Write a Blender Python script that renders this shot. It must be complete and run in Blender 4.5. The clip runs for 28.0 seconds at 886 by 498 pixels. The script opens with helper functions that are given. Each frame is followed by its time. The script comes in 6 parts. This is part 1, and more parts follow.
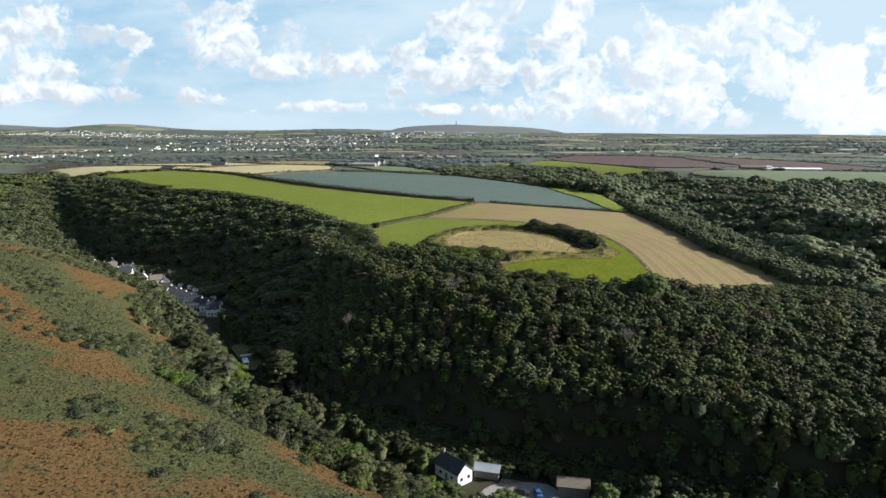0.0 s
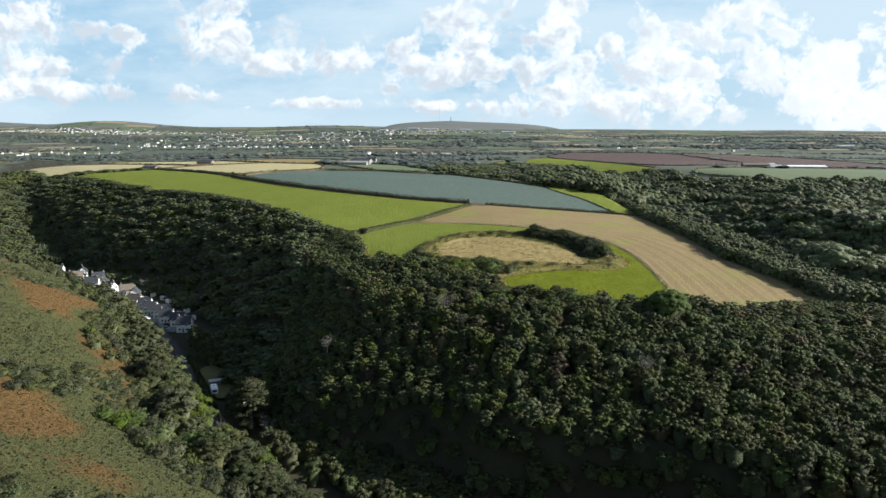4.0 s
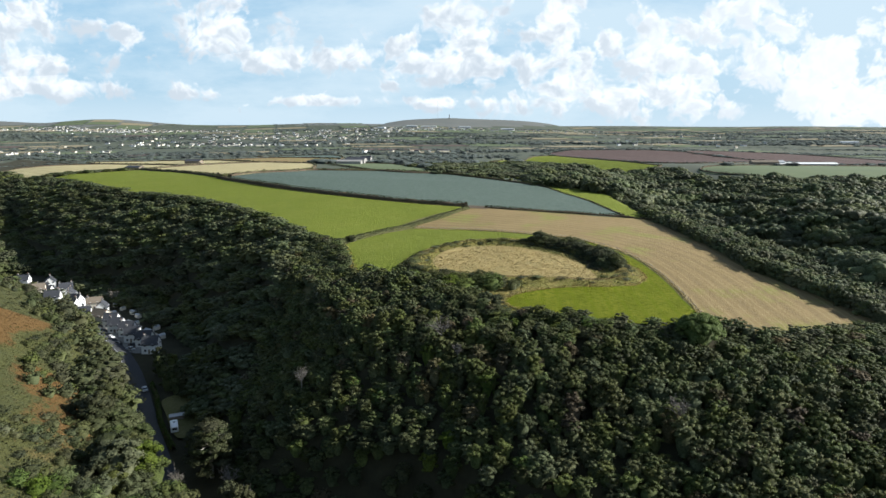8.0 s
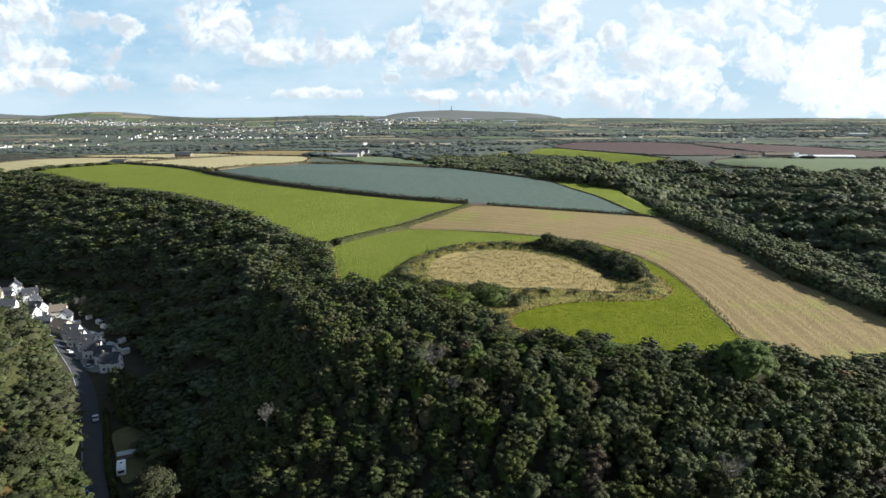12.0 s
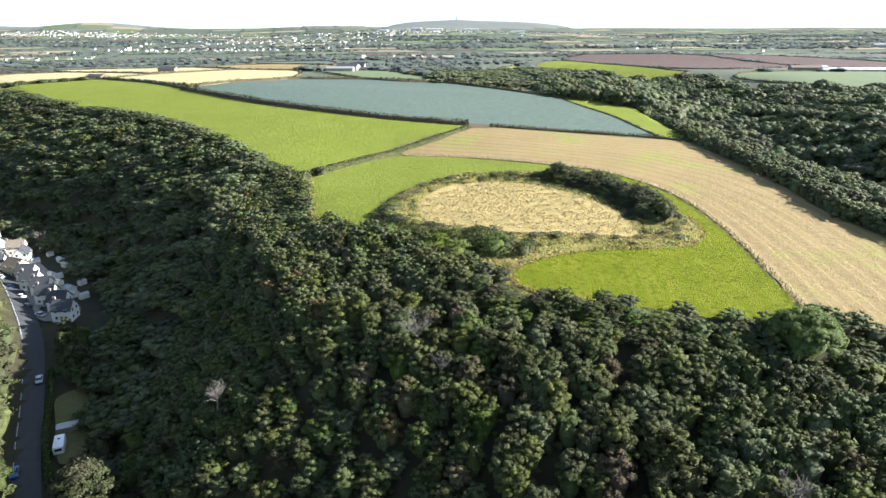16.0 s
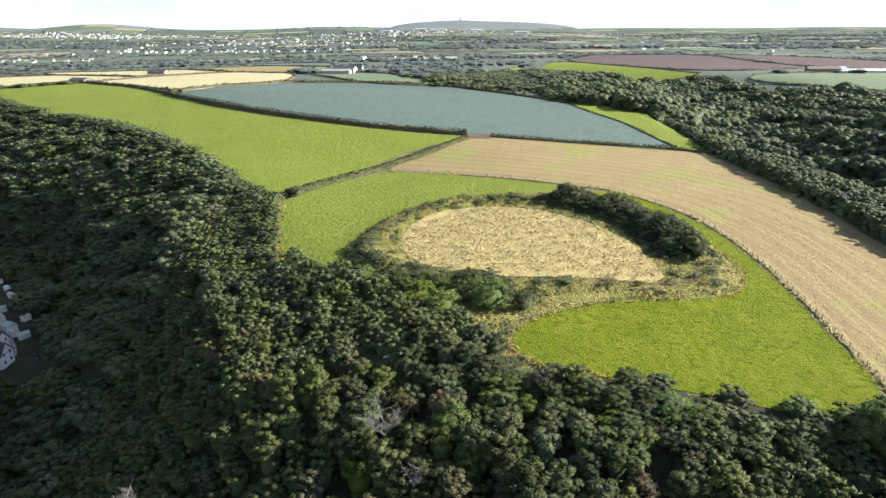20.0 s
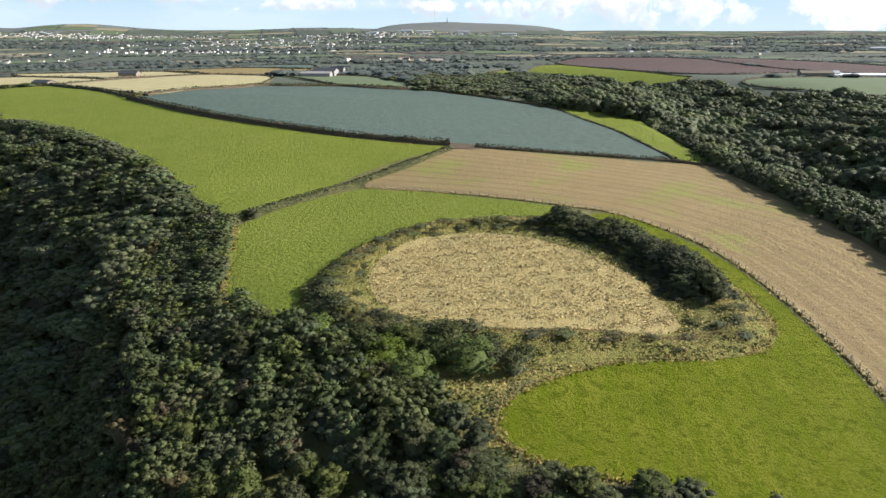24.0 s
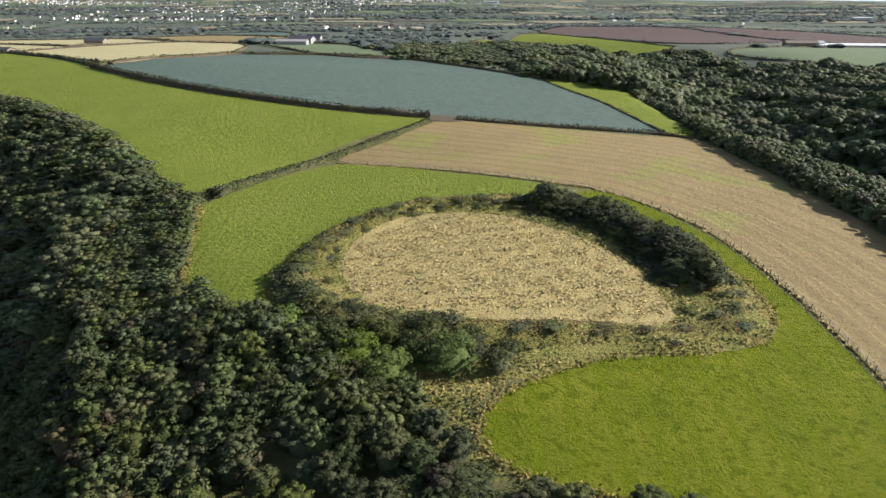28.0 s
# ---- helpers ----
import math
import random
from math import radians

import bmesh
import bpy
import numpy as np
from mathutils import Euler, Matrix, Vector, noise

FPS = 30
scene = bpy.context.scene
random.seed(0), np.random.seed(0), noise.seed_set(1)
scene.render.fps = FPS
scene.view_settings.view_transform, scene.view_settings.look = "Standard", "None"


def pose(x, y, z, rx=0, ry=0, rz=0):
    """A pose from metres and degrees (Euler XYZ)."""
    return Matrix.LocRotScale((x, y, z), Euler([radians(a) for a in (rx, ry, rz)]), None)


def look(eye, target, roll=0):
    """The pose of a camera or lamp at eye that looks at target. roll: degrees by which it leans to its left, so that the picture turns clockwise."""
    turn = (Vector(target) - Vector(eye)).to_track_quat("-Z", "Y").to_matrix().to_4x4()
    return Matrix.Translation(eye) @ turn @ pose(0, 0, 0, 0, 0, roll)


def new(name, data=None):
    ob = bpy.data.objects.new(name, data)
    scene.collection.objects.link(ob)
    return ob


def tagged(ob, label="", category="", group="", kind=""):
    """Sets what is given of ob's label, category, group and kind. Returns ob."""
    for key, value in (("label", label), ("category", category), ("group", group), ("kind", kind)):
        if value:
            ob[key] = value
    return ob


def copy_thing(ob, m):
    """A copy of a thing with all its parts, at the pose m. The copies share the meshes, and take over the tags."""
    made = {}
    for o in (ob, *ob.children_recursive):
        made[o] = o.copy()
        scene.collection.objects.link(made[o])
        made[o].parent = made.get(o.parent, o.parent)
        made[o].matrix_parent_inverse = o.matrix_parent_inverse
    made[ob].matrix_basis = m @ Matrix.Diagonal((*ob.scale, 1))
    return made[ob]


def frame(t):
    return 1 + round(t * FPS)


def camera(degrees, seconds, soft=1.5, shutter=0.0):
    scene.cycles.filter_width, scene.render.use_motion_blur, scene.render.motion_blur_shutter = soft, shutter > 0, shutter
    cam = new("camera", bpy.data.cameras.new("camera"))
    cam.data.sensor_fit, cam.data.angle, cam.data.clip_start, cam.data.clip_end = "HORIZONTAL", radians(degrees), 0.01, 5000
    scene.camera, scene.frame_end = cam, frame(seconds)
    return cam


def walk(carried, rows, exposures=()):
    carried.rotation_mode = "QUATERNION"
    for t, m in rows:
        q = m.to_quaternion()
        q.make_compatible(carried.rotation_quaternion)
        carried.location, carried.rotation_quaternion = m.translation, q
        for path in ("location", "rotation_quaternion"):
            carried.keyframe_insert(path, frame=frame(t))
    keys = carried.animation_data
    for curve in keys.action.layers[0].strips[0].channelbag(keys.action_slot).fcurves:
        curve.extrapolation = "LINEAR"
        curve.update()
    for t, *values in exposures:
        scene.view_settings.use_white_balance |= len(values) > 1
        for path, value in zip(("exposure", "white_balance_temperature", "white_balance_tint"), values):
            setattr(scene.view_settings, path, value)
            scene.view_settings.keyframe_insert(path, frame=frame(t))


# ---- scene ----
cam = camera(70.26, 28.0, 1.5)
PATH = [
    (0.0, pose(-0.01, 0.01, 44.99, 80.21, -0.31, -0.03)),
    (1.0, pose(0.07, 6.02, 45.42, 80.09, -0.28, -0.20)),
    (2.0, pose(0.32, 12.85, 45.89, 80.00, -0.28, -0.34)),
    (3.0, pose(0.76, 20.32, 46.03, 79.99, -0.29, -0.43)),
    (3.5, pose(1.00, 24.07, 46.05, 79.94, -0.27, -0.46)),
    (5.5, pose(1.94, 39.01, 46.43, 79.78, -0.05, -0.59)),
    (6.5, pose(2.45, 46.78, 46.53, 79.66, -0.03, -0.61)),
    (7.5, pose(3.07, 54.54, 46.51, 79.66, -0.02, -0.61)),
    (8.5, pose(3.63, 62.24, 46.54, 79.64, -0.03, -0.59)),
    (9.5, pose(4.19, 69.97, 46.53, 79.61, -0.01, -0.57)),
    (10.5, pose(4.88, 77.79, 46.40, 79.59, 0.00, -0.53)),
    (11.5, pose(5.63, 85.67, 46.02, 79.59, 0.03, -0.45)),
    (12.0, pose(6.03, 89.61, 45.77, 78.98, 0.05, -0.39)),
    (12.5, pose(6.45, 93.59, 45.52, 76.83, 0.09, -0.32)),
    (13.0, pose(6.91, 97.61, 45.31, 75.05, 0.14, -0.25)),
    (13.5, pose(7.40, 101.64, 45.13, 73.57, 0.18, -0.19)),
    (15.5, pose(9.39, 117.54, 44.82, 71.48, 0.19, -0.01)),
    (16.5, pose(10.53, 125.38, 45.15, 71.44, 0.20, 0.08)),
    (17.5, pose(11.70, 133.21, 45.30, 71.47, 0.27, 0.19)),
    (18.5, pose(12.81, 141.14, 45.28, 71.48, 0.33, 0.28)),
    (19.5, pose(13.83, 149.05, 45.34, 71.48, 0.34, 0.38)),
    (20.5, pose(14.73, 156.83, 45.39, 71.50, 0.31, 0.50)),
    (21.5, pose(15.54, 164.36, 45.38, 71.53, 0.28, 0.56)),
    (23.5, pose(16.71, 176.25, 45.49, 71.60, 0.12, -0.32)),
    (24.0, pose(16.89, 178.38, 45.46, 71.62, 0.07, -0.67)),
    (24.5, pose(17.04, 180.18, 45.39, 71.61, 0.02, -1.02)),
    (25.0, pose(17.20, 181.75, 45.28, 71.63, -0.04, -1.33)),
    (25.5, pose(17.34, 183.14, 45.15, 71.68, -0.09, -1.58)),
    (26.0, pose(17.46, 184.40, 45.00, 71.69, -0.13, -1.79)),
    (26.5, pose(17.57, 185.57, 44.85, 71.71, -0.17, -1.96)),
    (27.0, pose(17.67, 186.63, 44.70, 70.82, -0.20, -2.10)),
    (27.5, pose(17.76, 187.58, 44.58, 69.80, -0.21, -2.20)),
    (28.0, pose(17.81, 188.40, 44.56, 69.04, -0.22, -2.28)),
]
walk(cam, PATH, exposures=[(0.0, 0.85, 6000, 8), (12.0, 0.87, 6000, 8), (15.5, 1.84, 5930, 9), (18.0, 1.79, 5930, 9), (21.5, 1.36, 5980, 10), (23.5, 1.02, 6050, 11), (28.0, 0.97, 6080, 11)])

# ---- light ----
SUN_WAY = Vector((0.993, 0.115, 0.0)).normalized()
SUN_UP = radians(27)
sun = new("sun", bpy.data.lights.new("sun", "SUN"))
sun.data.energy, sun.data.angle, sun.data.color = 5.0, radians(0.53), (1.0, 0.94, 0.84)
sun.matrix_world = look((SUN_WAY * math.cos(SUN_UP) + Vector((0, 0, math.sin(SUN_UP)))) * 900, (0, 0, 0))

world = bpy.data.worlds.new("sky")
scene.world = world
world.use_nodes = True


def sky_nodes():
    nt = world.node_tree
    nt.nodes.clear()
    add, join = nt.nodes.new, nt.links.new

    def math_node(kind, a, b=None, c=None):
        n = add("ShaderNodeMath")
        n.operation = kind
        for k, v in enumerate((a, b, c)):
            if v is None:
                continue
            if isinstance(v, (int, float)):
                n.inputs[k].default_value = v
            else:
                join(v, n.inputs[k])
        return n.outputs[0]

    sky = add("ShaderNodeTexSky")
    sky.sky_type, sky.sun_disc = "NISHITA", False
    sky.sun_elevation, sky.sun_rotation = SUN_UP, math.atan2(SUN_WAY.x, SUN_WAY.y)
    sky.altitude, sky.air_density, sky.dust_density, sky.ozone_density = 100, 1.0, 1.2, 1.4
    co = add("ShaderNodeTexCoord")
    xyz = add("ShaderNodeSeparateXYZ")
    join(co.outputs["Generated"], xyz.inputs[0])
    # a cloud sheet: the way divided by its ahead part, so that a cloud keeps its shape
    ahead = math_node("MAXIMUM", math_node("ABSOLUTE", xyz.outputs[1]), 0.12)
    u, v = math_node("DIVIDE", xyz.outputs[0], ahead), math_node("DIVIDE", xyz.outputs[2], ahead)
    uv = add("ShaderNodeCombineXYZ")
    join(u, uv.inputs[0]), join(v, uv.inputs[1]), join(xyz.outputs[1], uv.inputs[2])

    def fbm(scale, detail, rough, sx=1.0, sy=1.0, shift=0.0):
        m = add("ShaderNodeMapping")
        m.inputs["Scale"].default_value = (sx, sy, 1)
        m.inputs["Location"].default_value = (shift, shift * 0.7, 0)
        join(uv.outputs[0], m.inputs[0])
        n = add("ShaderNodeTexNoise")
        n.inputs["Scale"].default_value, n.inputs["Detail"].default_value, n.inputs["Roughness"].default_value = scale, detail, rough
        join(m.outputs[0], n.inputs["Vector"])
        return n.outputs["Fac"]

    puff = fbm(7.0, 7, 0.58, 1.0, 1.2)
    fine = fbm(22.0, 7, 0.62, 1.0, 1.2, 3.1)
    sheet = fbm(3.4, 7, 0.6, 0.8, 2.6, 1.7)

    def billow(shift):
        m = add("ShaderNodeMapping")
        m.inputs["Scale"].default_value = (1.0, 1.15, 1)
        m.inputs["Location"].default_value = (shift, shift * 1.4, 0)
        join(uv.outputs[0], m.inputs[0])
        warp = add("ShaderNodeVectorMath")
        warp.operation = "MULTIPLY_ADD"
        n = add("ShaderNodeTexNoise")
        n.inputs["Scale"].default_value, n.inputs["Detail"].default_value = 16.0, 4.0
        join(uv.outputs[0], n.inputs["Vector"])
        join(n.outputs["Color"], warp.inputs[0])
        warp.inputs[1].default_value = (0.05, 0.05, 0.0)
        join(m.outputs[0], warp.inputs[2])
        n = add("ShaderNodeTexVoronoi")
        n.voronoi_dimensions, n.feature = "2D", "SMOOTH_F1"
        n.inputs["Scale"].default_value, n.inputs["Detail"].default_value, n.inputs["Roughness"].default_value = 17.0, 3.0, 0.6
        n.inputs["Smoothness"].default_value = 0.55
        join(warp.outputs[0], n.inputs["Vector"])
        return n.outputs["Distance"]

    heads, lit = billow(0.0), billow(-0.012)
    # cumulus heaps: middle and half-size across and up
    heaps = [(0.050, 0.150, 0.062, 0.075), (0.190, 0.160, 0.034, 0.062), (0.06, 0.105, 0.16, 0.050), (-0.09, 0.120, 0.045, 0.028),
             (-0.32, 0.160, 0.078, 0.045), (-0.45, 0.145, 0.085, 0.028), (-0.65, 0.135, 0.120, 0.060), (-0.395, 0.062, 0.036, 0.015),
             (0.475, 0.190, 0.050, 0.034), (0.36, 0.125, 0.14, 0.042), (0.56, 0.105, 0.17, 0.065), (0.32, 0.065, 0.24, 0.035), (0.68, 0.06, 0.18, 0.05),
             (-0.62, 0.070, 0.14, 0.020), (-0.11, 0.222, 0.15, 0.016), (-0.24, 0.110, 0.10, 0.018), (0.02, 0.050, 0.10, 0.010), (-0.20, 0.050, 0.07, 0.008)]
    cover = tone = None
    for cu, cv, ru, rv in heaps:
        du = math_node("DIVIDE", math_node("SUBTRACT", u, cu), ru * 1.5)
        dv = math_node("DIVIDE", math_node("SUBTRACT", v, cv), rv * 1.4)
        r = math_node("SUBTRACT", 1.0, math_node("SQRT", math_node("ADD", math_node("MULTIPLY", du, du), math_node("MULTIPLY", dv, dv))))
        if cover is None:
            cover, tone = r, dv
        else:
            more = math_node("GREATER_THAN", r, cover)
            tone = math_node("ADD", math_node("MULTIPLY", more, dv), math_node("MULTIPLY", math_node("SUBTRACT", 1.0, more), tone))
            cover = math_node("SMOOTH_MAX", cover, r, 0.2)
    cover = math_node("MAXIMUM", cover, -0.6)
    shape = math_node("ADD", cover, math_node("MULTIPLY", math_node("SUBTRACT", 0.66, heads), 1.25))
    shape = math_node("ADD", shape, math_node("MULTIPLY", math_node("SUBTRACT", puff, 0.5), 1.2))
    shape = math_node("ADD", shape, math_node("MULTIPLY", math_node("SUBTRACT", fine, 0.5), 0.5))

    def ramp(value, low, high):
        n = add("ShaderNodeMapRange")
        n.interpolation_type = "SMOOTHSTEP"
        join(value, n.inputs[0])
        n.inputs[1].default_value, n.inputs[2].default_value = low, high
        return n.outputs[0]

    high = ramp(v, 0.23, 0.50)
    fewer = math_node("SUBTRACT", 1.0, math_node("MULTIPLY", high, 0.88))
    dense = math_node("MULTIPLY", ramp(shape, -0.12, 0.42), fewer)
    thin = math_node("MULTIPLY", math_node("MULTIPLY", ramp(sheet, 0.26, 0.60), 0.85), fewer)
    low = math_node("MULTIPLY", ramp(v, 0.12, 0.0), 0.8)
    glare = math_node("MULTIPLY", math_node("MULTIPLY", ramp(u, 0.0, 0.8), 0.75), fewer)
    veil = math_node("MAXIMUM", math_node("MAXIMUM", thin, low), glare)
    # relief inside the heaps: bright towards the sun, greyer away from it
    relief = math_node("ADD", math_node("MULTIPLY", math_node("SUBTRACT", lit, heads), 1.6), math_node("MULTIPLY", math_node("SUBTRACT", 0.5, puff), 1.6))
    relief = math_node("SUBTRACT", relief, math_node("MULTIPLY", tone, 0.3))
    belly = math_node("MULTIPLY", ramp(relief, -0.7, 0.9), ramp(u, 0.9, 0.1))
    heap_colour = add("ShaderNodeMix")
    heap_colour.data_type = "RGBA"
    heap_colour.inputs[6].default_value, heap_colour.inputs[7].default_value = CLOUD_TOP, CLOUD_BELLY
    join(belly, heap_colour.inputs[0])

    def mix(fac, a, b):
        n = add("ShaderNodeMix")
        n.data_type = "RGBA"
        join(fac, n.inputs[0]), join(a, n.inputs[6])
        if isinstance(b, tuple):
            n.inputs[7].default_value = b
        else:
            join(b, n.inputs[7])
        return n.outputs[2]

    blue = add("ShaderNodeMix")
    blue.data_type = "RGBA"
    blue.inputs[7].default_value = SKY_BLUE
    join(math_node("SUBTRACT", 0.78, math_node("MULTIPLY", high, 0.74)), blue.inputs[0])
    join(sky.outputs[0], blue.inputs[6])
    out = mix(veil, blue.outputs[2], CLOUD_VEIL)
    out = mix(dense, out, heap_colour.outputs[2])
    bg = add("ShaderNodeBackground")
    bg.inputs[1].default_value = SKY_STRENGTH
    join(out, bg.inputs[0])
    end = add("ShaderNodeOutputWorld")
    join(bg.outputs[0], end.inputs[0])


SKY_STRENGTH = 0.056
CLOUD_TOP, CLOUD_BELLY, CLOUD_VEIL = (10.8, 10.8, 10.6, 1), (6.9, 7.4, 7.8, 1), (7.4, 8.5, 9.0, 1)
SKY_BLUE = (4.0, 6.5, 8.4, 1)
sky_nodes()

# ---- materials ----
MATS = {}


def material(name, colours, size=1.0, rough=0.9, spread=0.35, fine=6.0, bump=0.3, rows=None, leafy=0.0, spots=None, gloss=0.2, metal=0.0, vary=1.0):
    """A surface of two-scale noise between colours. rows: (metres, colour, share) bands along the 'row' attribute.
    spots: (size, colour, share). leafy: share of light let through."""
    m = bpy.data.materials.new(name)
    m.use_nodes = True
    nt = m.node_tree
    nt.nodes.clear()
    add, join = nt.nodes.new, nt.links.new
    geo = add("ShaderNodeNewGeometry")

    def noise_at(scale, detail=5.0, rough_=0.6):
        n = add("ShaderNodeTexNoise")
        n.inputs["Scale"].default_value, n.inputs["Detail"].default_value, n.inputs["Roughness"].default_value = scale, detail, rough_
        join(geo.outputs["Position"], n.inputs["Vector"])
        return n.outputs["Fac"]

    def mixed(fac, a, b):
        n = add("ShaderNodeMix")
        n.data_type = "RGBA"
        for k, v in ((0, fac), (6, a), (7, b)):
            if isinstance(v, (int, float, tuple)):
                n.inputs[k].default_value = v
            else:
                join(v, n.inputs[k])
        return n.outputs[2]

    def calc(kind, a, b):
        n = add("ShaderNodeMath")
        n.operation = kind
        for k, v in ((0, a), (1, b)):
            if isinstance(v, (int, float)):
                n.inputs[k].default_value = v
            else:
                join(v, n.inputs[k])
        return n.outputs[0]

    def span(v, a, b, c=0.0, d=1.0):
        n = add("ShaderNodeMapRange")
        join(v, n.inputs[0])
        for k, w in enumerate((a, b, c, d)):
            n.inputs[k + 1].default_value = w
        return n.outputs[0]

    big, small = noise_at(1.0 / size), noise_at(fine / size, 4.0, 0.7)
    share = 0.62 if not leafy else 0.35
    blend = calc("ADD", calc("MULTIPLY", big, share), calc("MULTIPLY", small, 1 - share))
    ramp = add("ShaderNodeValToRGB")
    stops = ramp.color_ramp.elements
    for k, c in enumerate(colours):
        place = 0.5 + (k / max(1, len(colours) - 1) - 0.5) * spread
        if k < 2:
            stops[k].position, stops[k].color = place, (*c, 1)
        else:
            stops.new(place).color = (*c, 1)
    join(blend, ramp.inputs[0])
    col = ramp.outputs[0]
    if spots:
        sz, c, share = spots
        col = mixed(span(noise_at(1.0 / sz, 3.0), 1 - share - 0.06, 1 - share + 0.06), col, (*c, 1))
    if rows:
        at = add("ShaderNodeAttribute")
        at.attribute_name = "row"
        for width, c, share in rows:
            wob = calc("ADD", at.outputs["Fac"], calc("MULTIPLY", noise_at(0.08, 2.0), 1.5))
            saw = calc("FRACT", calc("DIVIDE", wob, width), 0.0)
            tri = calc("MULTIPLY", calc("ABSOLUTE", calc("SUBTRACT", saw, 0.5), 0.0), 2.0)
            fac = calc("MULTIPLY", span(tri, share, share * 0.35), span(noise_at(0.5, 4.0), 0.3, 0.6))
            col = mixed(fac, col, (*c, 1))
    if leafy:
        tone = add("ShaderNodeAttribute")
        tone.attribute_name = "tone"
        info = add("ShaderNodeObjectInfo")
        t = calc("FRACT", calc("ADD", tone.outputs["Fac"], info.outputs["Random"]), 0.0)
        hue = add("ShaderNodeHueSaturation")
        join(col, hue.inputs["Color"])
        join(span(t, 0, 1, 0.5 - 0.03 * vary, 0.5 + 0.014 * vary), hue.inputs["Hue"])
        join(span(calc("FRACT", calc("MULTIPLY", t, 7.31), 0.0), 0, 1, 1 - 0.3 * vary, 1 + 0.36 * vary), hue.inputs["Value"])
        join(span(calc("FRACT", calc("MULTIPLY", t, 3.77), 0.0), 0, 1, 1 - 0.25 * vary, 1 + 0.1 * vary), hue.inputs["Saturation"])
        leaf = add("ShaderNodeHueSaturation")
        join(hue.outputs[0], leaf.inputs["Color"])
        join(span(geo.outputs["Random Per Island"], 0, 1, 1 - 0.2 * vary, 1 + 0.2 * vary), leaf.inputs["Value"])
        col = leaf.outputs[0]
    bsdf = add("ShaderNodeBsdfPrincipled")
    join(col, bsdf.inputs["Base Color"])
    bsdf.inputs["Roughness"].default_value, bsdf.inputs["Metallic"].default_value = rough, metal
    bsdf.inputs["Specular IOR Level"].default_value = gloss
    if bump:
        b = add("ShaderNodeBump")
        b.inputs["Strength"].default_value, b.inputs["Distance"].default_value = bump, size / fine
        join(noise_at(fine / size, 6.0, 0.7), b.inputs["Height"])
        join(b.outputs[0], bsdf.inputs["Normal"])
    out = add("ShaderNodeOutputMaterial")
    if leafy:
        tr = add("ShaderNodeBsdfTranslucent")
        join(col, tr.inputs[0])
        ms = add("ShaderNodeMixShader")
        ms.inputs[0].default_value = leafy
        join(bsdf.outputs[0], ms.inputs[1]), join(tr.outputs[0], ms.inputs[2]), join(ms.outputs[0], out.inputs[0])
    else:
        join(bsdf.outputs[0], out.inputs[0])
    MATS[name] = m
    return m


material("oak_leaf", [(0.033, 0.042, 0.015), (0.075, 0.091, 0.030), (0.119, 0.138, 0.048)], 2.2, 0.6, leafy=0.25, spread=0.26, fine=5.0, bump=0.45, gloss=0.12)
material("russet_leaf", [(0.044, 0.040, 0.018), (0.094, 0.080, 0.036), (0.140, 0.118, 0.058)], 2.0, 0.65, leafy=0.2, spread=0.26, fine=5.0, bump=0.45, gloss=0.12)
material("sycamore_leaf", [(0.075, 0.105, 0.026), (0.175, 0.222, 0.060), (0.260, 0.305, 0.098)], 2.0, 0.6, leafy=0.35, spread=0.26, fine=5.0, bump=0.45, gloss=0.12)
material("bright_leaf", [(0.034, 0.052, 0.011), (0.092, 0.128, 0.026), (0.165, 0.200, 0.050)], 2.0, 0.6, leafy=0.35, spread=0.26, fine=5.0, bump=0.45, gloss=0.12)
material("scrub_leaf", [(0.031, 0.038, 0.015), (0.070, 0.080, 0.030), (0.112, 0.121, 0.048)], 1.6, 0.7, leafy=0.2, spread=0.26, fine=5.0, bump=0.45)
material("olive_leaf", [(0.056, 0.064, 0.018), (0.122, 0.128, 0.036), (0.182, 0.180, 0.058)], 1.6, 0.7, leafy=0.2, spread=0.26, fine=5.0, bump=0.45)
material("gorse_leaf", [(0.025, 0.032, 0.012), (0.056, 0.066, 0.024), (0.092, 0.100, 0.038)], 1.4, 0.75, leafy=0.15, spread=0.26, fine=5.0, bump=0.45)
material("bracken_leaf", [(0.092, 0.058, 0.020), (0.132, 0.079, 0.026), (0.104, 0.081, 0.026)], 3.0, 0.8, leafy=0.2, bump=0, vary=0.4)
# oak_leaf lightened: sunlight and haze on the crowns put into the colour
material("ash_leaf", [(0.040, 0.050, 0.021), (0.088, 0.105, 0.044), (0.137, 0.154, 0.068)], 2.4, 0.6, leafy=0.25, spread=0.26, fine=5.0, bump=0.45, gloss=0.12)
material("fern_leaf", [(0.050, 0.056, 0.016), (0.084, 0.087, 0.025)], 3.0, 0.8, leafy=0.2, bump=0, vary=0.4)
material("dead_bracken", [(0.085, 0.060, 0.022), (0.150, 0.100, 0.036), (0.128, 0.102, 0.036)], 3.0, 0.8, leafy=0.2, bump=0, vary=0.5)
material("heather_leaf", [(0.050, 0.060, 0.025), (0.086, 0.096, 0.042)], 3.0, 0.8, leafy=0.2, bump=0, vary=0.5)
# distant foliage with air haze mixed into its colour: pale grey-blue green
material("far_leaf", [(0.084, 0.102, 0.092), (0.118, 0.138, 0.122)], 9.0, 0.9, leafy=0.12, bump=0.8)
material("bark", [(0.10, 0.085, 0.07), (0.19, 0.17, 0.145)], 0.5, 0.95, bump=0.5)
material("pale_bark", [(0.26, 0.23, 0.19), (0.38, 0.35, 0.30)], 0.5, 0.95)
material("bare_twig", [(0.13, 0.115, 0.10), (0.21, 0.19, 0.165)], 0.5, 0.95)
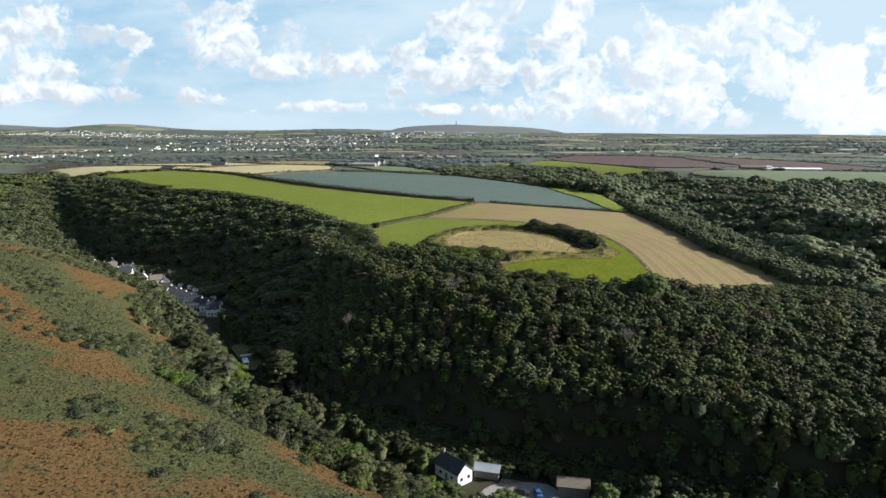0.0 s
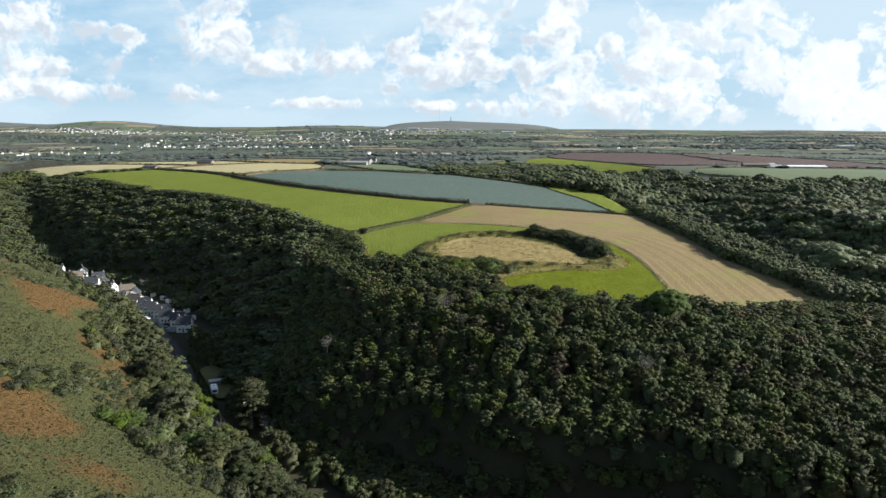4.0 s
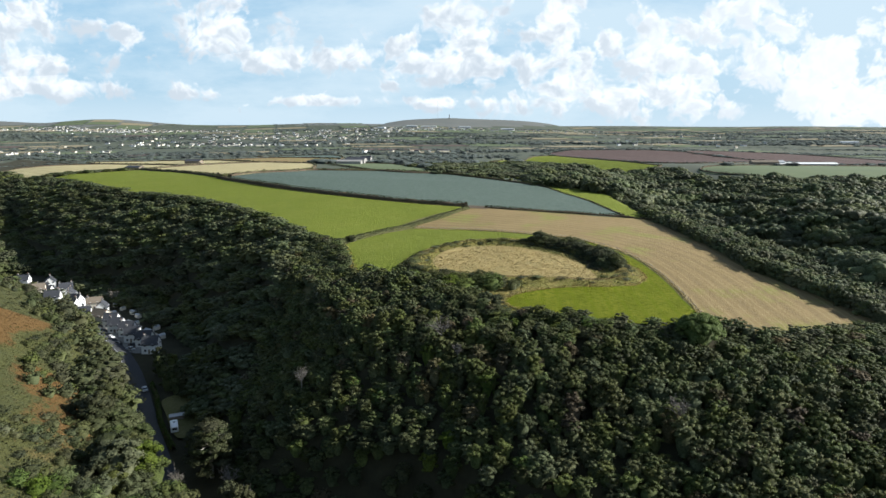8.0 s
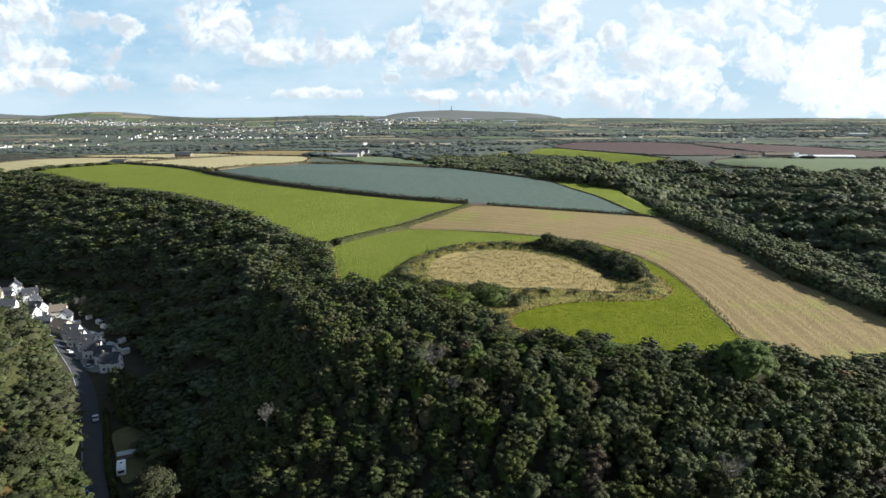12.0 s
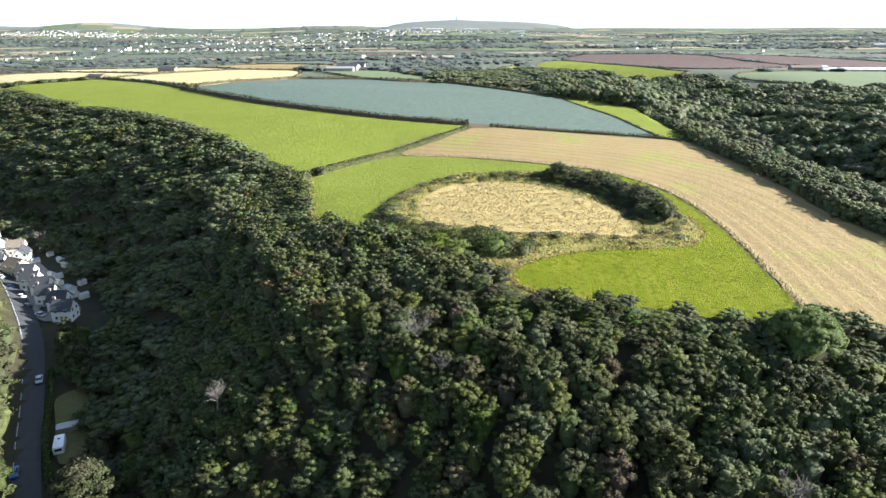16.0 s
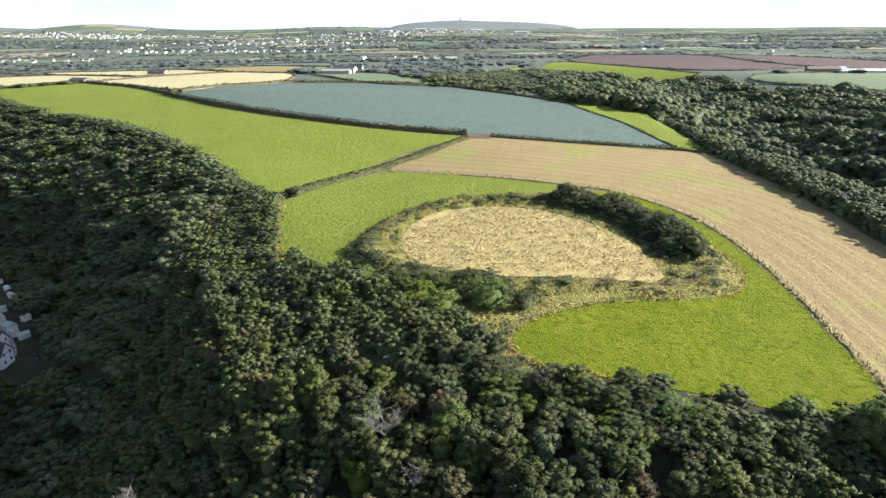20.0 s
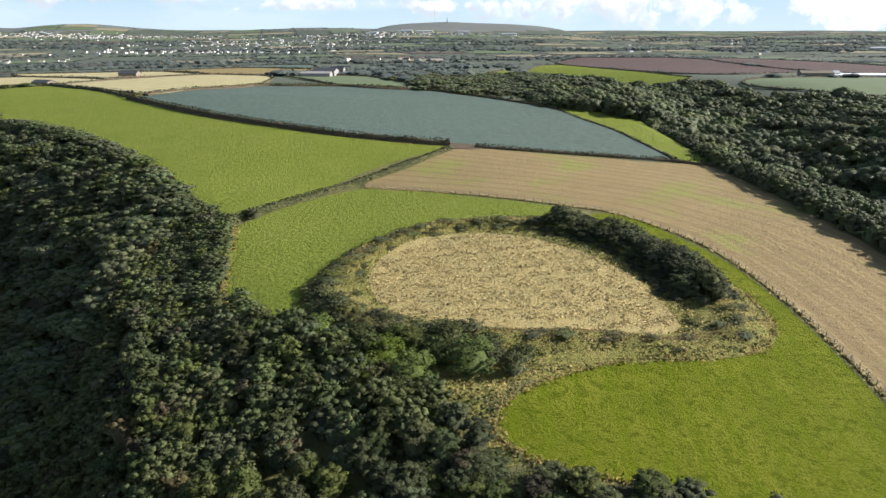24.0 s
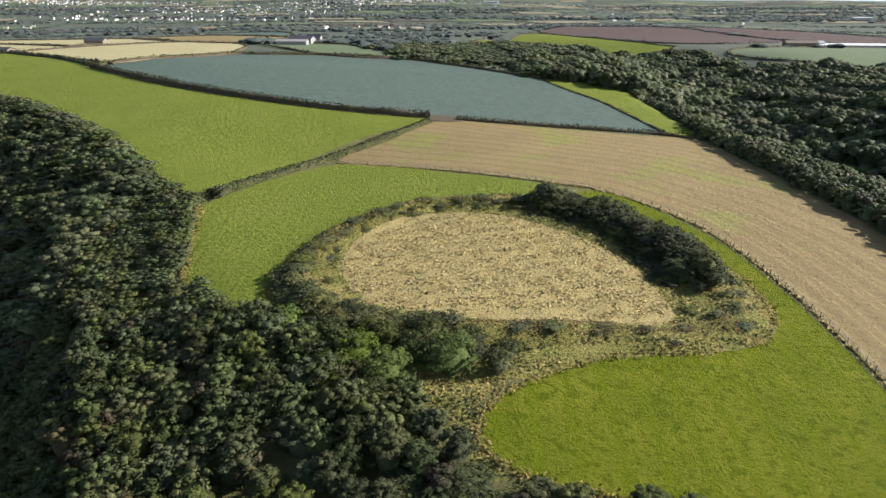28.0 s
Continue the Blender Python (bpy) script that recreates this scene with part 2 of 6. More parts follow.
material("heath", [(0.050, 0.056, 0.019), (0.080, 0.081, 0.025), (0.062, 0.068, 0.025), (0.105, 0.090, 0.030)], 9.0, 0.95, 0.3, 9.0, 1.0, spots=(24.0, (0.12, 0.095, 0.034), 0.35))
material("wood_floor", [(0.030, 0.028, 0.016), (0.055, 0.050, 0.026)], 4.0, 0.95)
material("rough_grass", [(0.075, 0.085, 0.026), (0.13, 0.125, 0.045), (0.20, 0.17, 0.085)], 9.0, 0.95, 0.5, 8.0, 0.8)
# far land: distance haze mixed into the colours, greens greyed, straw and earth muted
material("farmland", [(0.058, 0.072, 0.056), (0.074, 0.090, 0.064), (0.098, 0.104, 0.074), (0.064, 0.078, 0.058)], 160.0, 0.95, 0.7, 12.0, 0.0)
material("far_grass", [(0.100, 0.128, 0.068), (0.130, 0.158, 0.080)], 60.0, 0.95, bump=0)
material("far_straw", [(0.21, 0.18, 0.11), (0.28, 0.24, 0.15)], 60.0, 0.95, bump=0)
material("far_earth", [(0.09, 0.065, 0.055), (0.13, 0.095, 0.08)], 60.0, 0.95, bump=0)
# moorland tint, paled towards blue-grey so that distance haze sits in the colour
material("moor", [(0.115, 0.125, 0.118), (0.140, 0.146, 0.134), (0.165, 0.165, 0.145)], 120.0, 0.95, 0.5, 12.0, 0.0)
material("meadow", [(0.100, 0.122, 0.008), (0.138, 0.153, 0.012), (0.178, 0.180, 0.018)], 9.0, 0.95, 0.34, 14.0, 1.0, gloss=0.06, rows=[(5.2, (0.115, 0.142, 0.006), 0.4)], spots=(1.5, (0.088, 0.112, 0.005), 0.44))
material("pasture", [(0.122, 0.154, 0.021), (0.156, 0.182, 0.028), (0.194, 0.208, 0.042)], 26.0, 0.95, 0.5, 18.0, 0.8, gloss=0.08, rows=[(3.4, (0.150, 0.182, 0.024), 0.4)], spots=(2.2, (0.138, 0.164, 0.022), 0.42))
material("stubble", [(0.186, 0.130, 0.056), (0.234, 0.168, 0.073), (0.282, 0.212, 0.094)], 20.0, 0.9, 0.5, 14.0, 0.5,
         rows=[(2.3, (0.284, 0.220, 0.104), 0.36), (6.9, (0.196, 0.138, 0.064), 0.42)], spots=(30.0, (0.205, 0.205, 0.046), 0.42))
material("dry_grass", [(0.26, 0.202, 0.078), (0.345, 0.270, 0.110), (0.41, 0.330, 0.145)], 4.0, 0.9, 0.4, 9.0, 0.6, spots=(7.0, (0.30, 0.25, 0.105), 0.4))
material("bank_blade", [(0.20, 0.17, 0.052), (0.31, 0.245, 0.083), (0.38, 0.295, 0.105)], 3.0, 0.8, leafy=0.2, bump=0, vary=0.4)
material("bank_grass", [(0.140, 0.150, 0.034), (0.215, 0.20, 0.052), (0.31, 0.255, 0.085)], 6.0, 0.95, 0.4, 8.0, 1.0)
material("dry_blade", [(0.34, 0.265, 0.108), (0.46, 0.365, 0.155)], 3.0, 0.8, leafy=0.2, bump=0, vary=0.4)
material("cabbage", [(0.046, 0.066, 0.050), (0.088, 0.116, 0.092), (0.142, 0.174, 0.138)], 3.0, 0.7, 0.34, 6.0, 0.35, rows=[(1.7, (0.070, 0.100, 0.072), 0.45), (21.0, (0.075, 0.105, 0.078), 0.12)], spots=(1.3, (0.046, 0.066, 0.050), 0.40))
material("barley", [(0.35, 0.30, 0.155), (0.44, 0.38, 0.205)], 40.0, 0.9, 0.5, 14.0, 0.4, rows=[(12.0, (0.31, 0.26, 0.125), 0.3)])
material("plough", [(0.070, 0.046, 0.040), (0.108, 0.070, 0.060)], 30.0, 0.95, 0.5, 14.0, 0.4)
material("earth", [(0.07, 0.052, 0.035), (0.14, 0.105, 0.07)], 1.5, 0.95, bump=0.8)
material("asphalt", [(0.045, 0.046, 0.05), (0.065, 0.066, 0.07)], 2.0, 0.85)
material("white_line", [(0.70, 0.70, 0.68), (0.78, 0.78, 0.76)], 0.5, 0.7)
material("gravel", [(0.20, 0.19, 0.17), (0.32, 0.30, 0.27)], 0.6, 0.95, bump=0.6)
material("render_white", [(0.74, 0.74, 0.72), (0.82, 0.82, 0.80)], 2.5, 0.85, bump=0.1)
material("render_cream", [(0.62, 0.57, 0.47), (0.70, 0.66, 0.56)], 2.5, 0.85, bump=0.1)
material("slate", [(0.042, 0.044, 0.050), (0.075, 0.078, 0.088)], 0.8, 0.75, bump=0.4)
material("old_roof", [(0.16, 0.13, 0.10), (0.24, 0.20, 0.15)], 0.8, 0.85, bump=0.5)
material("brick_red", [(0.26, 0.12, 0.085), (0.34, 0.17, 0.12)], 0.8, 0.9)
material("glass_dark", [(0.02, 0.024, 0.03), (0.035, 0.04, 0.05)], 1.0, 0.12, bump=0, gloss=0.6)
material("grey_metal", [(0.36, 0.37, 0.38), (0.48, 0.49, 0.50)], 3.0, 0.55)
material("pale_metal", [(0.50, 0.51, 0.52), (0.60, 0.61, 0.62)], 3.0, 0.5)
material("granite", [(0.22, 0.21, 0.20), (0.34, 0.33, 0.31)], 1.2, 0.9)
material("stone_wall", [(0.15, 0.14, 0.12), (0.30, 0.28, 0.25)], 0.5, 0.95, bump=0.8)
material("timber", [(0.16, 0.13, 0.10), (0.27, 0.23, 0.18)], 0.4, 0.9)
material("car_paint_silver", [(0.42, 0.43, 0.45), (0.46, 0.47, 0.49)], 1.0, 0.3, bump=0, gloss=0.6)
material("car_paint_blue", [(0.03, 0.10, 0.28), (0.04, 0.12, 0.32)], 1.0, 0.3, bump=0, gloss=0.6)
material("car_paint_white", [(0.74, 0.74, 0.74), (0.78, 0.78, 0.78)], 1.0, 0.3, bump=0, gloss=0.6)
material("car_paint_dark", [(0.03, 0.03, 0.034), (0.04, 0.04, 0.045)], 1.0, 0.3, bump=0, gloss=0.6)
material("rubber", [(0.015, 0.015, 0.015), (0.025, 0.025, 0.025)], 0.5, 0.9, bump=0)


def add_patches(name, colour, low, high):
    """Patches of another colour where the 'row' attribute, frayed by noise, runs high."""
    nt = MATS[name].node_tree
    add, join = nt.nodes.new, nt.links.new
    skin = [n for n in nt.nodes if n.bl_idname == "ShaderNodeBsdfPrincipled"][0]
    at, geo, noise, level, span, mix = add("ShaderNodeAttribute"), add("ShaderNodeNewGeometry"), add("ShaderNodeTexNoise"), add("ShaderNodeMath"), add("ShaderNodeMapRange"), add("ShaderNodeMix")
    at.attribute_name = "row"
    noise.inputs["Scale"].default_value, noise.inputs["Detail"].default_value, noise.inputs["Roughness"].default_value = 0.45, 6.0, 0.7
    join(geo.outputs["Position"], noise.inputs["Vector"])
    level.operation = "ADD"
    join(at.outputs["Fac"], level.inputs[0]), join(noise.outputs["Fac"], level.inputs[1])
    join(level.outputs[0], span.inputs[0])
    span.inputs[1].default_value, span.inputs[2].default_value = 0.5 + low, 0.5 + high
    mix.data_type = "RGBA"
    mix.inputs[7].default_value = (*colour, 1)
    join(span.outputs[0], mix.inputs[0]), join(skin.inputs["Base Color"].links[0].from_socket, mix.inputs[6])
    join(mix.outputs[2], skin.inputs["Base Color"])


add_patches("heath", (0.128, 0.074, 0.024), 0.06, 0.22)


# ---- building blocks ----
def mesh_of(name, verts, faces, mats, slots=None, tone=None, row=None, flat=True, normals=None):
    """A mesh from arrays; faces: an array, a pair of arrays, or a list of tuples."""
    me = bpy.data.meshes.new(name)
    verts = np.asarray(verts, np.float32)
    if isinstance(faces, (np.ndarray, tuple)):
        groups = [faces] if isinstance(faces, np.ndarray) else list(faces)
        loops = np.concatenate([g.astype(np.int32).ravel() for g in groups])
        sizes = np.concatenate([np.full(len(g), g.shape[1], np.int32) for g in groups])
        me.vertices.add(len(verts))
        me.vertices.foreach_set("co", verts.ravel())
        me.loops.add(len(loops))
        me.loops.foreach_set("vertex_index", loops)
        me.polygons.add(len(sizes))
        me.polygons.foreach_set("loop_start", np.concatenate([[0], np.cumsum(sizes)[:-1]]).astype(np.int32))
    else:
        me.from_pydata(verts.tolist(), [], faces)
    for m in mats if isinstance(mats, (list, tuple)) else [mats]:
        me.materials.append(MATS[m])
    if slots is not None:
        me.polygons.foreach_set("material_index", np.asarray(slots, np.int32))
    for key, val in (("tone", tone), ("row", row)):
        if val is not None:
            me.attributes.new(key, "FLOAT", "POINT").data.foreach_set("value", np.asarray(val, np.float32))
    me.update(calc_edges=True)
    if not flat:
        me.polygons.foreach_set("use_smooth", np.ones(len(me.polygons), bool))
    if normals is not None:
        me.normals_split_custom_set_from_vertices(np.asarray(normals, np.float32))
    return me


def leafy(name, grown, mat):
    """A mesh of what crown() gives."""
    v, f, n = grown
    return mesh_of(name, v, f, mat, flat=False, normals=n)


def part(name, data, parent, at=None, label=""):
    ob = new(name, data)
    ob.parent = parent
    if at is not None:
        ob.matrix_basis = at
    return tagged(ob, label) if label else ob


def box(size, at=(0, 0, 0), bevel=0.0, taper=(1, 1)):
    """A block standing on at, as a bmesh; taper scales its top."""
    bm = bmesh.new()
    bmesh.ops.create_cube(bm, size=1)
    for v in bm.verts:
        top = v.co.z > 0
        v.co = Vector((v.co.x * size[0] * (taper[0] if top else 1) + at[0], v.co.y * size[1] * (taper[1] if top else 1) + at[1], (v.co.z + 0.5) * size[2] + at[2]))
    if bevel:
        bmesh.ops.bevel(bm, geom=bm.edges[:], offset=bevel, segments=2, affect="EDGES", profile=0.5)
    return bm


def rod(a, b, r0, r1, n=6):
    bm = bmesh.new()
    a, b = Vector(a), Vector(b)
    d = b - a
    turn = d.to_track_quat("Z", "Y").to_matrix().to_4x4()
    bmesh.ops.create_cone(bm, cap_ends=True, segments=n, radius1=r0, radius2=r1, depth=d.length, matrix=Matrix.Translation((a + b) / 2) @ turn)
    return bm


def done(name, bms, mat, smooth_=False):
    """Joins bmeshes into one mesh of one material."""
    me = bpy.data.meshes.new(name)
    full = bms if isinstance(bms, bmesh.types.BMesh) else bmesh.new()
    if not isinstance(bms, bmesh.types.BMesh):
        for b in bms:
            t = bpy.data.meshes.new("t")
            b.to_mesh(t)
            b.free()
            full.from_mesh(t)
            bpy.data.meshes.remove(t)
    full.to_mesh(me)
    full.free()
    me.materials.append(MATS[mat])
    if smooth_:
        me.polygons.foreach_set("use_smooth", np.ones(len(me.polygons), bool))
    return me


def inside(poly, x, y):
    x, y = np.asarray(x, float), np.asarray(y, float)
    got = np.zeros(x.shape, bool)
    for (ax, ay), (bx, by) in zip(poly, poly[1:] + poly[:1]):
        cross = ((ay > y) != (by > y)) & (x < (bx - ax) * (y - ay) / ((by - ay) or 1e-9) + ax)
        got ^= cross
    return got


def rounded(line, step, closed=False):
    """The line resampled evenly, its corners eased."""
    pts = [Vector((*p, 0)) for p in line]
    if closed:
        pts = pts + pts[:1]
    out = []
    for k in range(len(pts) - 1):
        p0 = pts[k - 1] if k else (pts[-2] if closed else pts[0])
        p3 = pts[k + 2] if k + 2 < len(pts) else (pts[1] if closed else pts[-1])
        p1, p2 = pts[k], pts[k + 1]
        n = max(1, int((p2 - p1).length / step))
        for i in range(n):
            t = i / n
            q = 0.5 * ((2 * p1) + (p2 - p0) * t + (2 * p0 - 5 * p1 + 4 * p2 - p3) * t * t + (3 * p1 - p0 - 3 * p2 + p3) * t**3)
            out.append((q.x, q.y))
    if not closed:
        out.append((pts[-1].x, pts[-1].y))
    return out


# ---- the lie of the land ----
V1 = [(900, 40), (400, 75), (120, 126), (50, 141), (0, 155), (-50, 199), (-88, 255), (-120, 315), (-170, 375), (-230, 430), (-320, 530), (-450, 700), (-640, 1000), (-900, 1500)]
V2 = [(330, 82), (275, 190), (232, 290), (203, 380), (192, 470), (196, 560), (214, 660), (226, 770), (200, 900), (140, 1060)]


def smooth(a, b, v):
    u = np.clip((np.asarray(v, float) - a) / (b - a), 0, 1)
    return u * u * (3 - 2 * u)


def along(line, x, y):
    """Signed distance to a polyline (positive on its right-hand side) and the length along it."""
    x, y = np.asarray(x, float), np.asarray(y, float)
    best, side, where, run = np.full(x.shape, 1e9), np.ones(x.shape), np.zeros(x.shape), 0.0
    for (ax, ay), (bx, by) in zip(line, line[1:]):
        dx, dy = bx - ax, by - ay
        n = math.hypot(dx, dy)
        u = np.clip(((x - ax) * dx + (y - ay) * dy) / n**2, 0, 1)
        d = np.hypot(x - ax - u * dx, y - ay - u * dy)
        near = d < best
        best = np.where(near, d, best)
        side = np.where(near, np.where(dx * (y - ay) - dy * (x - ax) > 0, -1.0, 1.0), side)
        where = np.where(near, run + u * n, where)
        run += n
    return best * side, where


def waves(x, y, size, seed=0.0):
    """A cheap rolling field between about -1 and 1."""
    a, b = np.asarray(x, float) / size + seed, np.asarray(y, float) / size - 1.7 * seed
    return (np.sin(a + 1.3 * np.sin(0.7 * b + seed)) + np.sin(0.8 * b - 1.1 * np.sin(0.9 * a)) + np.sin(0.6 * (a + b) + 2 * seed)) / 3


def plateau(x, y):
    """The land as it would lie without the two valleys."""
    x, y = np.asarray(x, float), np.asarray(y, float)
    crest = 30 - 0.65 * np.clip(y - 350, 0, 330)
    fall = 0.06 * (np.sqrt((x - crest) ** 2 + 3600) - 60) * (1 - 0.75 * smooth(560, 800, y))
    top = -7 + 0.05 * (np.minimum(y, 620) - 260) - np.minimum(fall, 16)
    top = top - 3.2 * np.exp(-(((x + 15) / 45) ** 2) - ((y - 400) / 40) ** 2)
    top = top - 6 * smooth(700, 1500, y) + 2.5 * waves(x, y, 170, 2.0) * smooth(650, 1000, y)
    top = top + 4 * smooth(230, 420, x) * smooth(380, 760, y) * (1 - smooth(900, 1400, y))
    top = top + 17 * np.exp(-(((x - 560) / 420) ** 2) - ((y - 1480) / 230) ** 2)
    rise = np.clip((y - 1500) / 3100, 0, 1.1)
    top = top + 104 * rise**1.35 + 9 * waves(x, y, 330, 0.6) * smooth(1500, 2600, y)
    # the long moorland hill with the column on it, and the rounder hill to its west
    u = (x - 270) / 640
    top = top + 46 * np.clip(1 - np.abs(u) ** 3.2, 0, 1) ** 0.7 * np.exp(-(((y - 4600) / 330) ** 2))
    top = top + 5 * np.exp(-(((x - 100) / 130) ** 2) - ((y - 4600) / 200) ** 2)
    top = top + 58 * np.exp(-(((x + 2330) / 420) ** 2) - ((y - 4550) / 380) ** 2) + 22 * np.exp(-(((x + 800) / 500) ** 2) - ((y - 4600) / 300) ** 2)
    top = top - 12 * np.exp(-(((x - 2200) / 1500) ** 2) - ((y - 4500) / 500) ** 2)
    top = top + 44 * np.exp(-(((x + 3500) / 800) ** 2) - ((y - 4700) / 420) ** 2) + 14 * np.exp(-(((x - 1300) / 480) ** 2) - ((y - 4700) / 300) ** 2)
    return top


def height(x, y):
    x, y = np.asarray(x, float), np.asarray(y, float)
    top = plateau(x, y)
    # west valley: wooded bank up to the fields on one side, open heath on the other
    d, s = along(V1, x, y)
    floor = -51 + 6 * smooth(850, 1150, s) + 46 * smooth(1310, 1660, s)
    wide = 88 + 9 * smooth(960, 800, s) - 25 * smooth(1290, 1450, s)
    foot = 11 + 18 * smooth(1000, 930, s) - 15 * smooth(880, 810, s) + 17 * smooth(1085, 1125, s) * smooth(1310, 1215, s)
    bank = np.clip((d - foot) / (wide - foot), 0, 1)
    sheer = smooth(1008, 1045, s) * smooth(1120, 1085, s)
    knee = 0.54 + 0.05 * sheer
    steep = np.where(bank < knee, 0.85 * (bank / knee) ** (0.75 + 0.3 * sheer), 0.85 + 0.15 * np.sin(np.pi / 2 * (bank - knee) / (1 - knee)))
    even, roll = smooth(1040, 900, s), smooth(1095, 1150, s)
    rolling = np.where(bank < 0.25, 0.5 * (bank / 0.25) ** 0.8, 0.5 + 0.5 * (np.clip(bank - 0.25, 0, 1) / 0.75) ** 0.85)
    ledge = np.where(bank < 0.13, 0.5 * bank / 0.13, 0.5 + 0.5 * (np.clip(bank - 0.13, 0, 1) / 0.87) ** 1.12)
    bank = steep * (1 - even - roll) + ledge * even + rolling * roll
    z = floor + (top - floor) * bank
    west = -d - 8
    heath = 76 * (1 - np.exp(-np.clip(west, 0, None) * 0.92 / 76)) + 1.0 * waves(x, y, 16, 0.3) * smooth(10, 50, west)
    heath = heath * (1 - 0.10 * smooth(1040, 1180, s) - 0.84 * smooth(1190, 1370, s))
    slope = np.minimum(floor + heath, np.maximum(top + 3 - 7 * smooth(1350, 1450, s), -10 + 40 * smooth(500, 100, y)))
    away = smooth(1700, 2100, s)
    z = np.where(d < 0, slope * (1 - away) + top * away, z)
    # east valley, wooded on both sides
    e, q = along(V2, x, y)
    low = -48 + 42 * smooth(60, 1000, q)
    cut = np.clip((np.abs(e) - 5) / np.where(e > 0, 70 + 60 * smooth(350, 620, q), 52), 0, 1)
    cut = cut * cut * (3 - 2 * cut)
    z2 = low + (z - low) * cut
    return np.where(q > 2, np.minimum(z, z2), z)


RING = rounded([(-5, 312), (4, 330), (16, 341), (32, 345), (46, 343), (58, 335), (68, 321), (74, 305), (75, 290), (69, 280), (58, 277), (44, 279.5), (28, 280), (10, 283), (-2, 295)], 4, True)


def ground_at(x, y):
    """The land with the old earth bank of the ring on it."""
    d, _ = along(RING + RING[:1], x, y)
    return height(x, y) + 1.9 * np.exp(-((d / 3.4) ** 2))


# ---- plan of the fields ----
CABBAGE = [(-180, 599), (-120, 540), (-76, 506), (-30, 477), (8, 462), (27, 458), (69, 452), (119, 446), (116, 530), (99, 610), (61, 658), (8, 700), (-60, 713), (-125, 697), (-158, 645)]
STRIP = [(102, 613), (133, 606), (153, 559), (142, 492), (134, 440), (121, 446), (118, 530)]
FENCE = [(-8, 394), (28, 377), (58, 362.5), (68.5, 357), (83, 337), (88.5, 318), (89.8, 296), (89, 278), (87.6, 262), (85.5, 243)]
STUBBLE = FENCE + [(96, 233), (120, 238), (142, 249), (139, 274), (131, 312), (133, 360), (131, 432), (112, 438), (68, 445), (28, 451), (8, 420)]
MEADOW_N = [(-9, 391), (28, 374.5), (57, 360), (50, 353), (37, 352), (24, 347), (12, 340), (2, 331), (-5, 321), (-10, 309), (-11, 298), (-9, 291), (-18, 294), (-29, 305), (-35, 330), (-40, 350)]
MEADOW_S = [(72, 353), (82, 334), (87, 317), (88.3, 296), (87.6, 278), (86, 262), (84, 243), (72, 235), (52, 241), (37, 245.5), (28.5, 249.5), (25.4, 254.8), (26.6, 260.4), (31, 265.3), (40, 270.5), (50, 273.6), (60, 273.5), (70, 275.5), (78, 281), (82, 290), (83, 302), (80, 316), (74, 330), (66, 343), (60, 352), (63, 356)]
PASTURE = [(25, 456), (-10, 414), (-43, 356), (-62, 381), (-97, 429), (-168, 500), (-222, 541), (-300, 612), (-372, 680), (-350, 700), (-310, 725), (-285, 705), (-235, 660), (-186, 605), (-122, 537), (-78, 502), (-32, 472), (6, 458)]
HOLLOW = [(13.5, 334.2), (27, 338), (40, 335), (52, 325), (61, 310), (63, 296), (63, 286), (58, 281.5), (44, 284), (28, 284.5), (14, 287.5), (5.2, 297), (1.8, 311), (5.2, 324)]
FIELDS = [("cabbage", "blue-green rows of cabbages filling a field", CABBAGE, (20, 1)), ("pasture", "narrow bright green grass strip beside the wood", STRIP, None),
          ("stubble", "golden-brown cut stubble field with harvest lines", STUBBLE, "fence"), ("pasture", "bright green meadow north of the grassy ring", MEADOW_N, (1, 2)),
          ("meadow", "bright green meadow curving round the grassy ring", MEADOW_S, "fence"), ("pasture", "smooth green pasture on the hilltop", PASTURE, (1, -1)),
          ("dry_grass", "straw-coloured rough grass inside the old earth ring", HOLLOW, None)]
# fields further off: corners on the plan
FAR_FIELDS = [("barley", "pale ripe barley field", [(-176, 612), (-280, 708), (-300, 742), (-228, 864), (-150, 830), (-128, 706), (-160, 650)]),
              ("barley", "pale cut corn field on the slope", [(-306, 735), (-330, 728), (-400, 690), (-520, 800), (-440, 900), (-300, 800)]),
              ("barley", "pale cut corn field on the slope", [(-310, 810), (-445, 915), (-520, 1040), (-330, 1010), (-238, 880)]),
              ("stubble", "brown stubble field on the far rise", [(-230, 880), (-330, 1025), (-250, 1100), (-140, 1000), (-150, 850)]),
              ("cabbage", "blue-green crop beside the farm", [(-250, 1110), (-330, 1260), (-200, 1240), (-150, 1100), (-150, 1015)]),
              ("far_grass", "green paddock by the farm", [(-140, 845), (-60, 722), (8, 708), (-10, 760), (-60, 850)]),
              ("pasture", "bright green field beyond the valley wood", [(76, 925), (150, 1130), (215, 1240), (262, 1120), (298, 960), (300, 905), (200, 900)]),
              ("plough", "red-brown ploughed field", [(275, 1130), (225, 1300), (330, 1560), (520, 1420), (560, 1150), (420, 960), (320, 960)]),
              ("plough", "red-brown ploughed field", [(580, 1160), (540, 1430), (760, 1500), (900, 1200), (700, 1000), (600, 1010)]),
              ("far_grass", "dull green field behind the valley wood", [(330, 760), (350, 850), (640, 900), (700, 780), (420, 690)]),
              ("pasture", "green sloping field across the valley", [(-720, 1010), (-800, 930), (-1000, 1100), (-960, 1240), (-760, 1180)])]


SCRUB_WEDGE = [(-10, 291), (0.6, 283), (7, 274), (10, 266), (16, 264), (22, 256), (26, 250), (30, 247), (26, 262), (34, 270), (60, 274), (80, 286), (84, 310), (60, 352), (30, 352), (0, 330), (-10, 310)]


